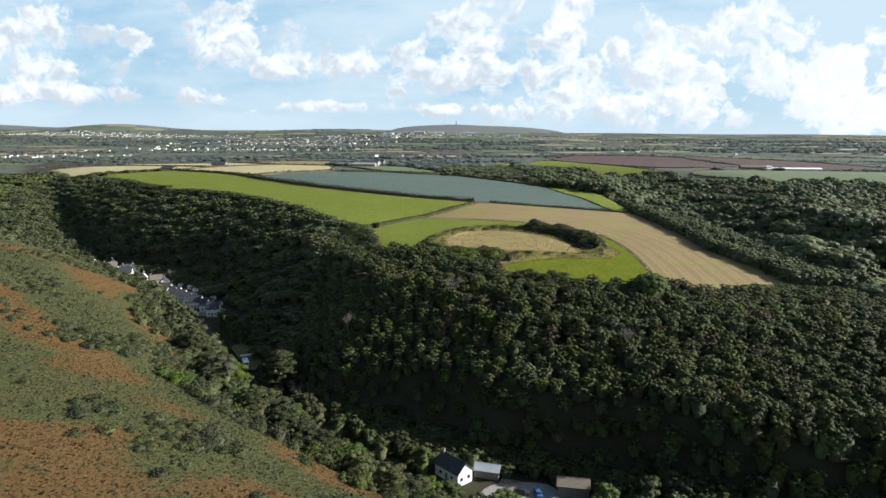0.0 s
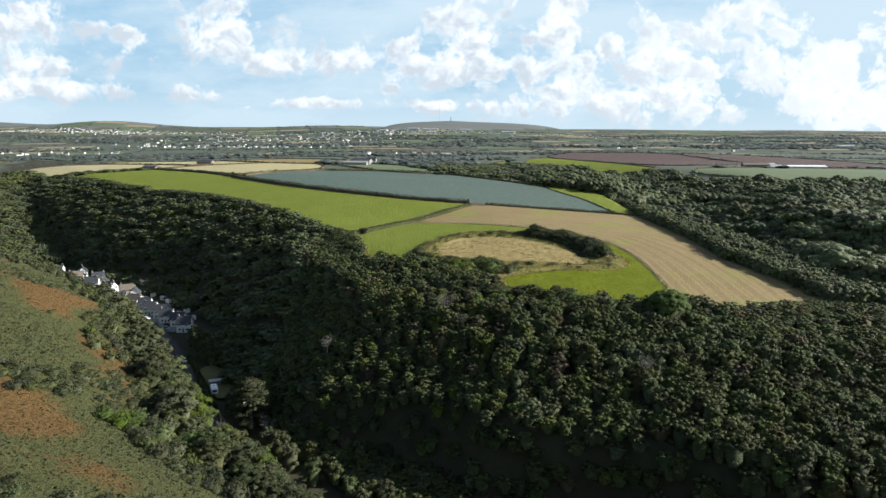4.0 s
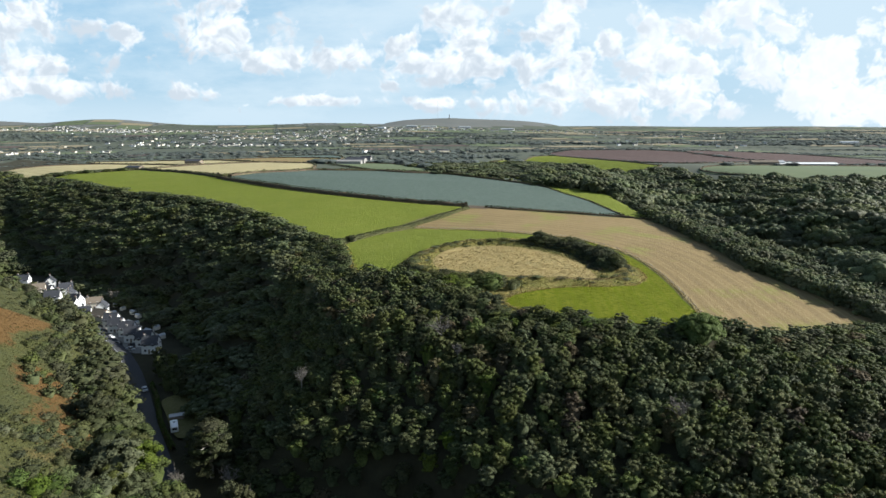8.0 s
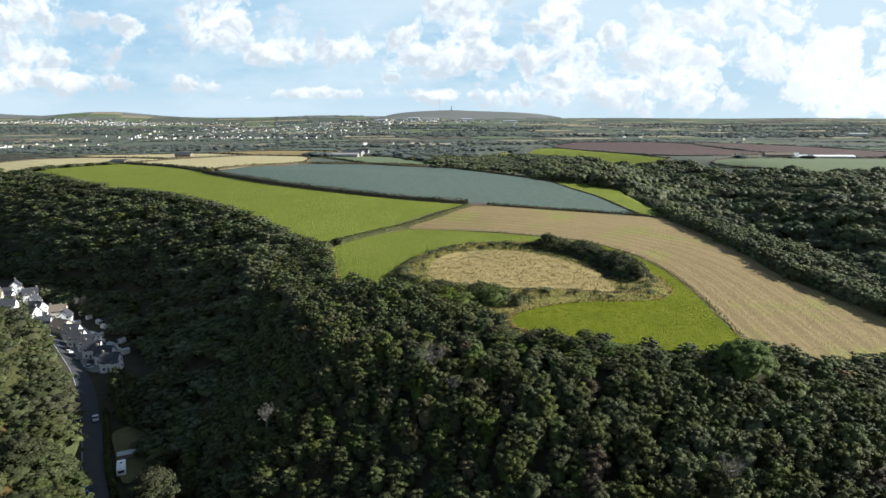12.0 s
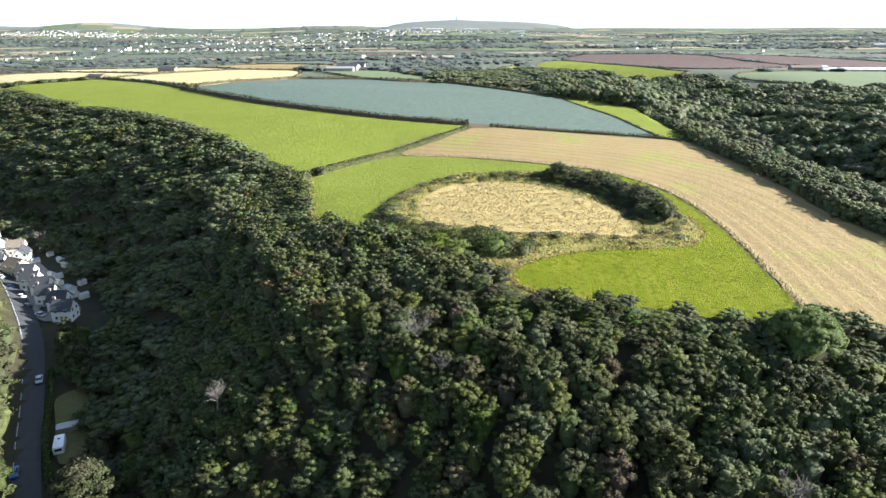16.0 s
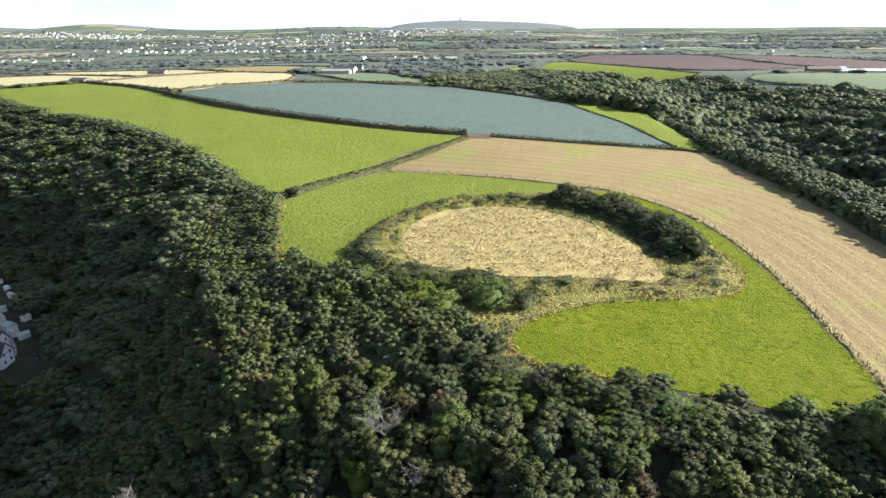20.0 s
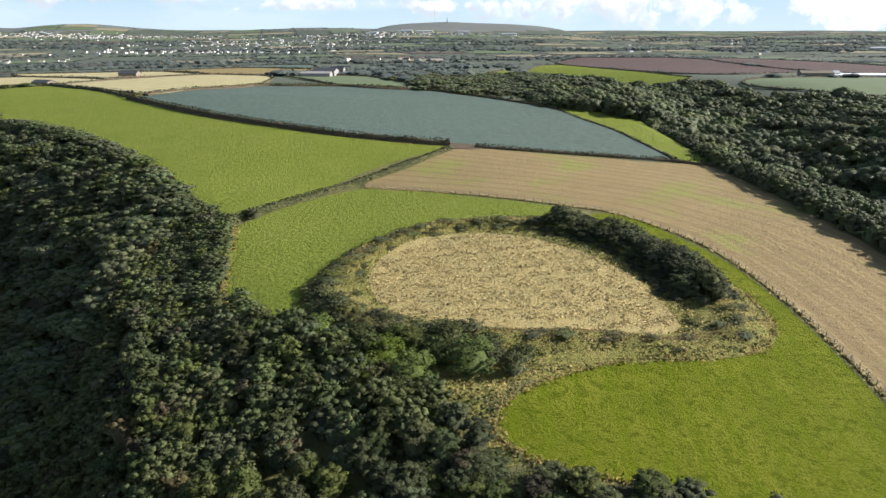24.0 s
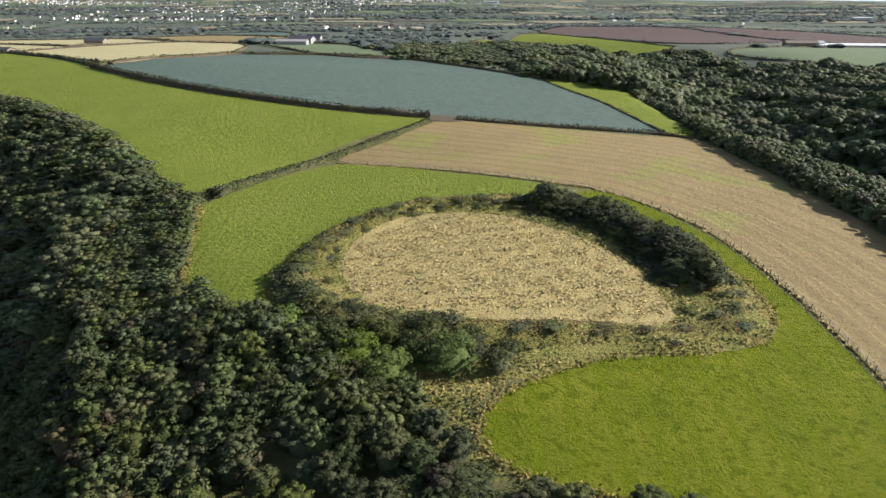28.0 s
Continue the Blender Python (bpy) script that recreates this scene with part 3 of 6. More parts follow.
# ---- ground ----
def spaced(low, fine_low, fine_high, high, step, grow):
    mid = list(np.arange(fine_low, fine_high + 0.1, step))
    a, s = [], step
    p = fine_low
    while p > low:
        s = min(s * grow, 105)
        p -= s
        a.append(p)
    b, s, p = [], step, fine_high
    while p < high:
        s = min(s * grow, 105)
        p += s
        b.append(p)
    return np.array(a[::-1] + mid + b)


def heath_patch(x, y, d, s):
    """Where bracken (high) or fern and gorse (low) grow on the open slope: bands drawn out along it."""
    return 1.0 * waves(s, d * 1.9, 16.0, 0.9) + 0.45 * waves(x, y, 5.0, 0.2) + 0.55 * smooth(-38, -80, d) - 0.36


def build_ground():
    gx, gy = spaced(-4300, -300, 260, 4300, 4.0, 1.06), spaced(-900, 60, 480, 4890, 4.0, 1.035)
    X, Y = np.meshgrid(gx, gy)
    Z = ground_at(X, Y)
    n, m = X.shape
    i = np.arange(n * m).reshape(n, m)
    faces = np.stack([i[:-1, :-1], i[:-1, 1:], i[1:, 1:], i[1:, :-1]], -1).reshape(-1, 4)
    cx, cy = ((X[:-1, :-1] + X[1:, 1:]) / 2).ravel(), ((Y[:-1, :-1] + Y[1:, 1:]) / 2).ravel()
    d, s = along(V1, cx, cy)
    e, q = along(V2, cx, cy)
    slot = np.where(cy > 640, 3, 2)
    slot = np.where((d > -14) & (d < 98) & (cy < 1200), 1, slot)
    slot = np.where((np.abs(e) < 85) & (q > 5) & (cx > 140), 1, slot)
    slot = np.where((d < -14) & (cy < 760) & (cx > -700), np.where(s < 1225, 0, 1), slot)
    slot = np.where((d < -14) & (s > 1640), 3, slot)
    ring, _ = along(RING + RING[:1], cx, cy)
    slot = np.where((cx > -60) & (cx < 160) & (cy > 245) & (cy < 460) & (np.abs(e) > 60), 2, slot)
    slot = np.where((np.abs(ring) < 13) | inside(SCRUB_WEDGE, cx, cy), 5, slot)
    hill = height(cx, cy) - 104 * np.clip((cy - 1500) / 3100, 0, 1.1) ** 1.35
    # far hilltops take the haze-tinted moor colour
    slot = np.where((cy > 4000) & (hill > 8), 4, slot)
    gd, gs = along(V1, X.ravel(), Y.ravel())
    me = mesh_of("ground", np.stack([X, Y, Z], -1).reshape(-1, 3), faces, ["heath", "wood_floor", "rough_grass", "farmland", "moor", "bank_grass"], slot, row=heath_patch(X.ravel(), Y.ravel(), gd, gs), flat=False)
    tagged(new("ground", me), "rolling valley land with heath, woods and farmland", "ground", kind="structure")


from mathutils.geometry import delaunay_2d_cdt


def sheet(name, mat, label, poly, step, lift, rows=None, at=None, category="field"):
    """A field: the polygon filled with a triangle net that follows the land."""
    edge = rounded(poly, step, True)
    xs, ys = [p[0] for p in edge], [p[1] for p in edge]
    gx, gy = np.meshgrid(np.arange(min(xs), max(xs), step), np.arange(min(ys), max(ys), step))
    gx, gy = gx.ravel(), gy.ravel()
    near, _ = along(edge + edge[:1], gx, gy)
    keep = inside(edge, gx, gy) & (np.abs(near) > step * 0.5)
    pts = [Vector(p) for p in edge] + [Vector(p) for p in zip(gx[keep], gy[keep])]
    co, _, faces, *_ = delaunay_2d_cdt(pts, [], [list(range(len(edge)))], 1, 1e-4)
    x, y = np.array([c[0] for c in co]), np.array([c[1] for c in co])
    z = ground_at(x, y) + lift
    row = None
    if rows == "fence":
        row, _ = along(FENCE, x, y)
    elif rows is not None:
        row = (x * rows[0] + y * rows[1]) / math.hypot(*rows)
    me = mesh_of(name, np.stack([x, y, z], -1), [tuple(f) for f in faces], mat, row=row, flat=False)
    return tagged(new(name, me), label, category, kind="structure")


# ---- leaves and trees ----
RNG = np.random.default_rng(7)


def leaf_cards(centre, normal, size, rng):
    """Small bent leaf sprays as quads."""
    n = len(centre)
    normal = normal / np.linalg.norm(normal, axis=1, keepdims=True)
    side = np.cross(normal, rng.normal(size=(n, 3)))
    side /= np.linalg.norm(side, axis=1, keepdims=True)
    up = np.cross(normal, side)
    s = size[:, None] if np.ndim(size) else size
    a = rng.uniform(0.35, 0.65, (n, 1)) * s
    b = rng.uniform(0.35, 0.65, (n, 1)) * s
    bend = normal * rng.uniform(-0.25, 0.1, (n, 1)) * s
    v = np.stack([centre - side * a + bend, centre - up * b * 0.8, centre + side * a * rng.uniform(0.7, 1.2, (n, 1)) + bend, centre + up * b], 1)
    return v.reshape(-1, 3), np.arange(4 * n).reshape(n, 4)


def facing(v, f, way):
    """Turns each face to the side that its given normal points to."""
    a, b, c = v[f[:, 0]], v[f[:, 1]], v[f[:, 2]]
    wrong = (np.cross(b - a, c - a) * way).sum(1) < 0
    f = f.copy()
    f[wrong] = f[wrong][:, ::-1]
    return f


def leaf_sprays(centre, normal, size, rng):
    """The same with three corners each, for whole crowns."""
    v, _ = leaf_cards(centre, normal, size, rng)
    v = v.reshape(-1, 4, 3)[:, [0, 2, 3]].reshape(-1, 3)
    return v, np.arange(len(v)).reshape(-1, 3)


def crown(rng, wide, tall, lobes, leaves, leaf, flatten=0.85, base=0.12, sides=6, clump=0.30, solid=0.8, sag=0.93):
    """A crown of leafy clumps, each a loose shell of sprays, round a dark inner mass. Gives vertices and faces."""
    c = []
    start_turn = rng.uniform(0, 6.28)
    for k in range(lobes):
        a, r = start_turn + k * 2.4 + rng.uniform(-0.35, 0.35), min(1.0, np.sqrt((k + 0.4) / lobes) * rng.uniform(0.9, 1.06))
        s = wide * clump * rng.uniform(0.75, 1.3)
        rise = np.sqrt(max(0.0, 1 - sag * r**3.2))
        h = tall * (base + (1 - base) * rise * rng.uniform(0.78, 1.12)) - s * flatten
        if k > 0.82 * lobes:
            h = tall * rng.uniform(0.14, 0.48)
        c.append((np.cos(a) * r * (wide - 0.6 * s), np.sin(a) * r * (wide - 0.6 * s), h, s, r))
    c = np.array(c)
    k = rng.integers(0, lobes, leaves)
    out = np.stack([c[k, 0], c[k, 1], np.full(leaves, wide * 0.5)], 1)
    out /= np.linalg.norm(out, axis=1, keepdims=True)
    n = rng.normal(size=(leaves, 3)) + out * 0.9
    n /= np.linalg.norm(n, axis=1, keepdims=True)
    p = c[k, :3] + n * (c[k, 3] * rng.uniform(0.9, 1.1, leaves))[:, None] * np.array([1, 1, flatten])
    v, f = leaf_sprays(p, n + rng.normal(size=(leaves, 3)) * 0.28, leaf * rng.uniform(0.7, 1.7, leaves), rng)
    # light falls on each spray as on the clump that it belongs to
    way = n * 0.55 + out * 0.45 + np.array([0, 0, 0.32]) + rng.normal(size=(leaves, 3)) * 0.26
    way /= np.linalg.norm(way, axis=1, keepdims=True)
    f = facing(v, f, way)
    ways = [np.repeat(way, 3, 0)]
    # the inner mass: one rounded dome below the clumps
    turn = np.linspace(0, 2 * np.pi, sides + 2)[:-1]
    m = len(turn)
    rings = []
    for q, w in ((0.40, 0.0), (0.60, 0.32), (0.62, 0.55), (0.36, 0.69)):
        u = rng.uniform(0.85, 1.12, m)
        rings.append(np.stack([np.cos(turn) * wide * q * u, np.sin(turn) * wide * q * u, np.full(m, tall * w) * rng.uniform(0.92, 1.06, m)], 1))
    top = np.array([[0, 0, tall * 0.72]])
    ways += [r * np.array([1, 1, 0.3]) + np.array([0, 0, 0.25 * wide]) for r in rings] + [np.array([[0, 0, 1.0]])]
    i = np.arange(m)
    s0 = len(v)
    quads = np.concatenate([s0 + np.stack([j * m + i, j * m + (i + 1) % m, (j + 1) * m + (i + 1) % m, (j + 1) * m + i], 1) for j in range(3)])
    lids = s0 + np.stack([3 * m + i, 3 * m + (i + 1) % m, np.full(m, 4 * m)], 1)
    # each clump's own leafy core
    m2 = 4
    i = np.arange(m2)
    cores, start = [], s0 + 4 * m + 1
    for x, y, z, s, r in c if solid else ():
        u = np.linspace(0, 2 * np.pi, m2 + 1)[:-1] + rng.uniform(0, 6.28)
        for low, wide_ in ((-0.35, 0.92), (0.55, 0.80)):
            g = s * solid * rng.uniform(0.85, 1.15, m2)
            cores.append(np.stack([x + np.cos(u) * g * wide_, y + np.sin(u) * g * wide_, z + flatten * low * g], 1))
        cores.append(np.array([[x + rng.normal() * 0.1 * s, y + rng.normal() * 0.1 * s, z + flatten * s * solid]]))
        ways += [q - np.array([x, y, z]) for q in cores[-3:]]
        quads = np.concatenate([quads, start + np.stack([i, (i + 1) % m2, m2 + (i + 1) % m2, m2 + i], 1)])
        lids = np.concatenate([lids, start + np.stack([m2 + i, m2 + (i + 1) % m2, np.full(m2, 2 * m2)], 1)])
        start += 2 * m2 + 1
    ways = np.concatenate(ways)
    return np.concatenate([v] + rings + [top] + cores), (quads, np.concatenate([f, lids])), ways / np.linalg.norm(ways, axis=1, keepdims=True)


def spread_of(crowns, spots, rng, name, mat, label, category, group=""):
    """Many trees in one mesh. spots: rows of x, y, z, scale across, scale up."""
    V, N, Q, S, T, start = [], [], [], [], [], 0
    for x, y, z, sx, sz in spots:
        v, (q, f), w = crowns[rng.integers(len(crowns))]
        a = rng.uniform(0, 2 * np.pi)
        ca, sa = np.cos(a) * sx, np.sin(a) * sx
        V.append(np.stack([v[:, 0] * ca - v[:, 1] * sa + x, v[:, 0] * sa + v[:, 1] * ca + y, v[:, 2] * sz + z], 1))
        ca, sa = np.cos(a), np.sin(a)
        N.append(np.stack([w[:, 0] * ca - w[:, 1] * sa, w[:, 0] * sa + w[:, 1] * ca, w[:, 2]], 1))
        Q.append(q + start), S.append(f + start)
        T.append(np.full(len(v), rng.uniform()))
        start += len(v)
    me = mesh_of(name, np.concatenate(V), (np.concatenate(Q), np.concatenate(S)), mat, tone=np.concatenate(T), flat=False, normals=np.concatenate(N))
    return tagged(new(name, me), label, category, group, "stuff")


def jittered(x0, x1, y0, y1, step, rng):
    gx, gy = np.meshgrid(np.arange(x0, x1, step), np.arange(y0, y1, step))
    gx = gx + (np.arange(gx.shape[0])[:, None] % 2) * step * 0.5
    return (gx + rng.uniform(-0.5, 0.5, gx.shape) * step).ravel(), (gy + rng.uniform(-0.5, 0.5, gy.shape) * step).ravel()


OPEN = [CABBAGE, STRIP, STUBBLE, MEADOW_N, MEADOW_S, PASTURE] + [p for _, _, p in FAR_FIELDS]


def clear_of_fields(x, y, margin):
    ok = np.ones(x.shape, bool)
    for poly in OPEN:
        near, _ = along(poly + poly[:1], x, y)
        ok &= ~inside(poly, x, y) & (np.abs(near) > margin)
    return ok


ROAD = rounded([(320, 76), (220, 90), (130, 109), (60, 126), (20, 143), (-30, 176), (-62, 207), (-83, 238), (-99, 266), (-117, 296), (-134, 319), (-162, 352), (-200, 388), (-240, 424), (-268, 455)], 6)


def trunk_mesh(rng, tall, r):
    bms = [rod((0, 0, -0.6), (0.1, 0, tall * 0.45), r, r * 0.7)]
    for k in range(4):
        a = k * 1.57 + rng.uniform(-0.5, 0.5)
        bms.append(rod((0.1, 0, tall * 0.4), (math.cos(a) * tall * 0.22, math.sin(a) * tall * 0.22, tall * 0.72), r * 0.5, r * 0.15, 5))
    return done("trunk", bms, "bark")


def build_woods():
    rng = np.random.default_rng(21)
    near_crowns = [crown(rng, 2.7, 6.8, 22, 1200, 0.30, sides=8, clump=0.26, solid=0.84, sag=0.62) for _ in range(7)]
    mid_crowns = [crown(rng, 2.7, 6.8, 13, 215, 0.41, clump=0.29, solid=0.76, sag=0.62) for _ in range(8)]
    big_crowns = [crown(rng, 4.8, 8.2, 19, 260, 0.66, clump=0.27, solid=0.84, sag=0.66) for _ in range(8)]
    far_crowns = [crown(rng, 7.4, 10.5, 16, 170, 1.0, base=0.3, clump=0.33, solid=0.9, sag=0.42) for _ in range(8)]
    xs, ys = [], []
    for x0, x1, y0, y1, step in ((-60, 170, 118, 410, 3.7), (-430, -60, 150, 760, 6.9), (-60, 92, 640, 930, 11.5), (92, 560, 300, 1060, 9.6), (170, 560, 60, 300, 10.2), (-800, -430, 380, 1150, 12.0)):
        a, b = jittered(x0, x1, y0, y1, step, rng)
        keep = ~((step < 5.8) & (a > 92) & (b > 300))
        xs.append(a[keep]), ys.append(b[keep])
    # the belt of hedge trees along the stubble and the green strip
    for line in ([(143, 250), (141.5, 275), (134.5, 312), (136.5, 360), (136, 400), (137, 438), (145, 490), (156, 558)], [(150, 256), (147, 280), (140, 316), (142, 360), (142, 402), (143, 436), (151, 490), (162, 558)],
                 [(-53, 362), (-67, 379), (-100, 426), (-171, 497), (-226, 538), (-304, 609)], [(156, 260), (153, 284), (146, 320), (148, 362), (148, 404), (149, 434), (157, 490), (168, 556)], [(162, 264), (159, 288), (152, 324), (154, 364), (154, 406), (155, 432), (163, 490), (174, 554)]):
        p = np.array(rounded(line, 4.6)) + rng.normal(size=(len(rounded(line, 4.6)), 2)) * 0.8
        xs.append(p[:, 0]), ys.append(p[:, 1])
    x, y = np.concatenate(xs), np.concatenate(ys)
    d, s = along(V1, x, y)
    e, q = along(V2, x, y)
    wide = 88 + 9 * smooth(960, 800, s)
    bank = (d > np.where(s > 1225, -150, 9)) & (d < wide + 30) & (x < 100)
    bank &= (s < 1500) | ((d > 18) & (s < 1640)) | ((d <= 18) & (s < 1660))
    bank |= (d > 9) & (d < wide + 12) & (x >= 100)
    floor = (d > 3) & (d <= 9) & (s < 905)
    east = (e > -118) & (e < 130 + 90 * smooth(300, 600, q)) & (q > 5) & (x > 94) & (y < np.where(x < 300, 900 - 0.25 * (x - 100), 725 - 0.5 * (x - 300)))
    east |= (x > -30) & (x < 140) & (y > 705) & (y < 915)
    east |= (x > 20) & (x < 140) & (y > 625) & (y <= 706) & (y > 706 - (x - 20))
    wood = (bank | floor | east) & clear_of_fields(x, y, 1.2)
    wood &= ~inside(SCRUB_WEDGE, x, y) & ~((x > -9) & (x < 90) & (y > 285) & (y < 470)) & ~((y > 360) & (x > -40) & (x < 122) & (y < 700 - np.clip(x - 20, 0, 85)))
    wood &= ~(np.hypot(x - 77.5, y - 228) < 6) & ~(np.hypot(x + 61, y - 221) < 6)
    wood &= ~(np.hypot(x - 5, y - 164) < 9) & ~(np.hypot(x - 22, y - 157) < 11) & ~(np.hypot(x - 36, y - 157) < 7)
    row, _ = along([(-108, 304), (-124, 329), (-226, 421), (-262, 452)], x, y)
    lane, _ = along(ROAD, x, y)
    wood &= ~((np.abs(lane) < 6.5) | ((row < 13) & (row > -24) & (s > 1080) & (s < 1330) & (d < 30))) & ~((d < 9.5) & (y > 236) & (y < 330))
    x, y, d, s, wide = x[wood], y[wood], d[wood], s[wood], wide[wood]
    order = np.argsort(np.hypot(x - 12, (y - 222) * 1.2))
    near = np.zeros(len(x), bool)
    near[order[:300]] = True
    z = ground_at(x, y)
    # near the fields the crowns stay level with the plateau's rim
    spare = plateau(x, y) + 1.6 - z
    edge = np.where(x < 100, np.clip(spare / 8.0, np.where((x > -25) & (x < 26) & (y > 250), 0.66, 0.46), 1.0), np.where(y < 262, np.clip(spare / 8.0, 0.35, 1.0), 0.88 + 0.12 * smooth(140, 175, x) - 0.25 * smooth(520, 640, y) * smooth(220, 300, x)))
    sc = np.where(x < 130, rng.uniform(0.86, 1.14, len(x)), rng.uniform(0.7, 1.35, len(x))) * edge
    belt, _ = along([(142, 250), (132, 312), (134, 360), (134, 436), (155, 558)], x, y)
    sc = np.where((x > 120) & (y > 240) & (y < 600), sc * (0.58 + 0.42 * smooth(6, 34, np.abs(belt))), sc)
    band = (x > 124) & (x < 182) & (y > 246) & (y < 600) & (np.abs(belt) < 30)
    sc = np.where(band, rng.uniform(0.62, 0.80, len(x)), sc)
    low = smooth(58 + 3 * (s > 1020), 42 + 4 * (s > 1020), d) * (x < 60)
    sc = np.where((d < 10) & (s > 1225), sc * 0.62, sc)
    low_rows = (s > 1050) & (s < 1420) & (d < 75)
    sc = np.where(low_rows, sc * 0.74, sc)
    sc = sc * (1 - low) + low * rng.uniform(0.55, 0.74, len(x)) * np.where(low_rows, 0.9, 1.0)
    sc = np.where((y > 690) & (x > -60) & (x < 200), sc * (0.62 - 0.22 * smooth(760, 840, y)), sc)
    sc = np.where((y > 500) & (x < -200) & (x > -620), sc * 0.75, sc)
    swell = waves(x * 1.0, y * 1.0, np.where(x < -60, 1.9, np.where(x > 130, 2.6, 1.6)), 0.7)
    z = z + swell * np.where(x < -60, 2.1, np.where(x > 130, 0.9, 0.7)) * np.clip(sc, 0.4, 1)
    metas = [leafy("crown", c, "oak_leaf") for c in near_crowns] + [leafy("crown", c, "bright_leaf") for c in near_crowns[:2]] + [leafy("crown", c, "russet_leaf") for c in near_crowns[2:4]]
    trunks = [trunk_mesh(rng, 8.0, 0.28) for _ in range(3)]
    words = ["dark green round-crowned oak in the valley wood"] * 7 + ["lighter green young tree in the valley wood"] * 2 + ["russet-brown oak turning colour in the valley wood"] * 2
    for k in np.nonzero(near)[0]:
        tree = new("oak_tree")
        tree.matrix_basis = Matrix.LocRotScale((x[k], y[k], z[k] - 0.3), Euler((0, 0, rng.uniform(0, 6.28))), (max(sc[k] * 1.08, 0.95), max(sc[k] * 1.08, 0.95), sc[k] * rng.uniform(0.9, 1.08)))
        kind = rng.integers(0, 7) if rng.uniform() > 0.12 else 7 + rng.choice(4, p=[0.2, 0.2, 0.3, 0.3])
        tagged(tree, words[kind], "tree", "trees of the valley wood")
        part("crown", metas[kind], tree)
        part("trunk", trunks[rng.integers(3)], tree)
    spots = np.stack([x, y, z - 0.3, np.maximum(sc, 0.98) * 1.12, sc * rng.uniform(0.88, 1.1, len(x))], 1)
    far = (x > 165) & (y > 300) | (x > 92) & (y > 570) | (x > 170) | (x < -430) | (y > 690) & (x > -60)
    rust = (rng.uniform(size=len(x)) < 0.035 + 0.05 * (waves(x, y, 9.0, 3.1) > 0.5)) & ~near & (x < 170) & (y < 460)
    spread_of(mid_crowns, spots[rust], rng, "russet_trees", "russet_leaf", "russet-brown oaks scattered through the valley wood", "trees")
    near = near | rust
    full = np.maximum(sc, 0.98) * np.where(x < -60, 1.38, 1.2)
    spots[:, 3] = np.where(band, rng.uniform(0.85, 1.1, len(x)), np.where(far & (x > 0), full * 1.12, full))
    near = near | band
    spread_of(big_crowns, spots[band], rng, "tree_belt", "ash_leaf", "rounded band of green trees along the stubble field", "trees")
    # part of the western crowns gets the lighter leaf colour to look sunlit
    pale = ~near & ~far & (x < -60) & (rng.uniform(size=len(x)) < 0.68 + 0.3 * waves(x, y, 12.0, 1.3))
    spread_of(big_crowns, spots[pale], rng, "woodland", "ash_leaf", "paler green crowns mixed into the wood, sunlight in their leaf colour", "wood")
    near = near | pale
    for m, word, set_ in ((~near & ~far & (x < -60), "western", big_crowns), (~near & ~far & (x >= -60), "steep", mid_crowns), (~near & far & (x > 0), "eastern", far_crowns), (~near & far & (x < 0), "upper", far_crowns)):
        spread_of(set_, spots[m], rng, "woodland", "ash_leaf" if word == "eastern" else "oak_leaf", "dense dark green broadleaf wood on the %s valley side" % word, "wood")
    return near_crowns, mid_crowns


build_ground()
for k, (mat, label, poly, rows) in enumerate(FIELDS):
    sheet("field_%d" % (k + 1), mat, label, poly, 4.0, 0.10, rows)
for k, (mat, label, poly) in enumerate(FAR_FIELDS):
    sheet("field_%d" % (k + 1 + len(FIELDS)), mat, label, poly, 14.0, 0.5, (1, 1))
NEAR_CROWNS, MID_CROWNS = build_woods()


# ---- hedges, banks and fences ----
def bank_along(line, wide, tall, step=3.0, rough=0.25, rng=RNG, lift=-0.3):
    """A rough bank of earth along a line: its vertices and quads."""
    pts = np.array(rounded(line, step))
    way = np.gradient(pts, axis=0)
    way /= np.linalg.norm(way, axis=1, keepdims=True) + 1e-9
    side = np.stack([-way[:, 1], way[:, 0]], 1)
    prof = [(-0.5, 0), (-0.4, 0.6), (-0.18, 1.0), (0.18, 1.0), (0.4, 0.6), (0.5, 0)]
    rows = []
    for o, h in prof:
        p = pts + side * (o * wide * (1 + rng.uniform(-rough, rough, (len(pts), 1))))
        z = ground_at(p[:, 0], p[:, 1]) + lift + h * tall * (1 + rng.uniform(-rough, rough, len(pts)))
        rows.append(np.stack([p[:, 0], p[:, 1], z], 1))
    v = np.stack(rows, 1).reshape(-1, 3)
    n, k = len(pts), len(prof)
    i = np.arange(n - 1)[:, None] * k + np.arange(k - 1)[None]
    return v, np.stack([i, i + 1, i + 1 + k, i + k], -1).reshape(-1, 4), pts, side


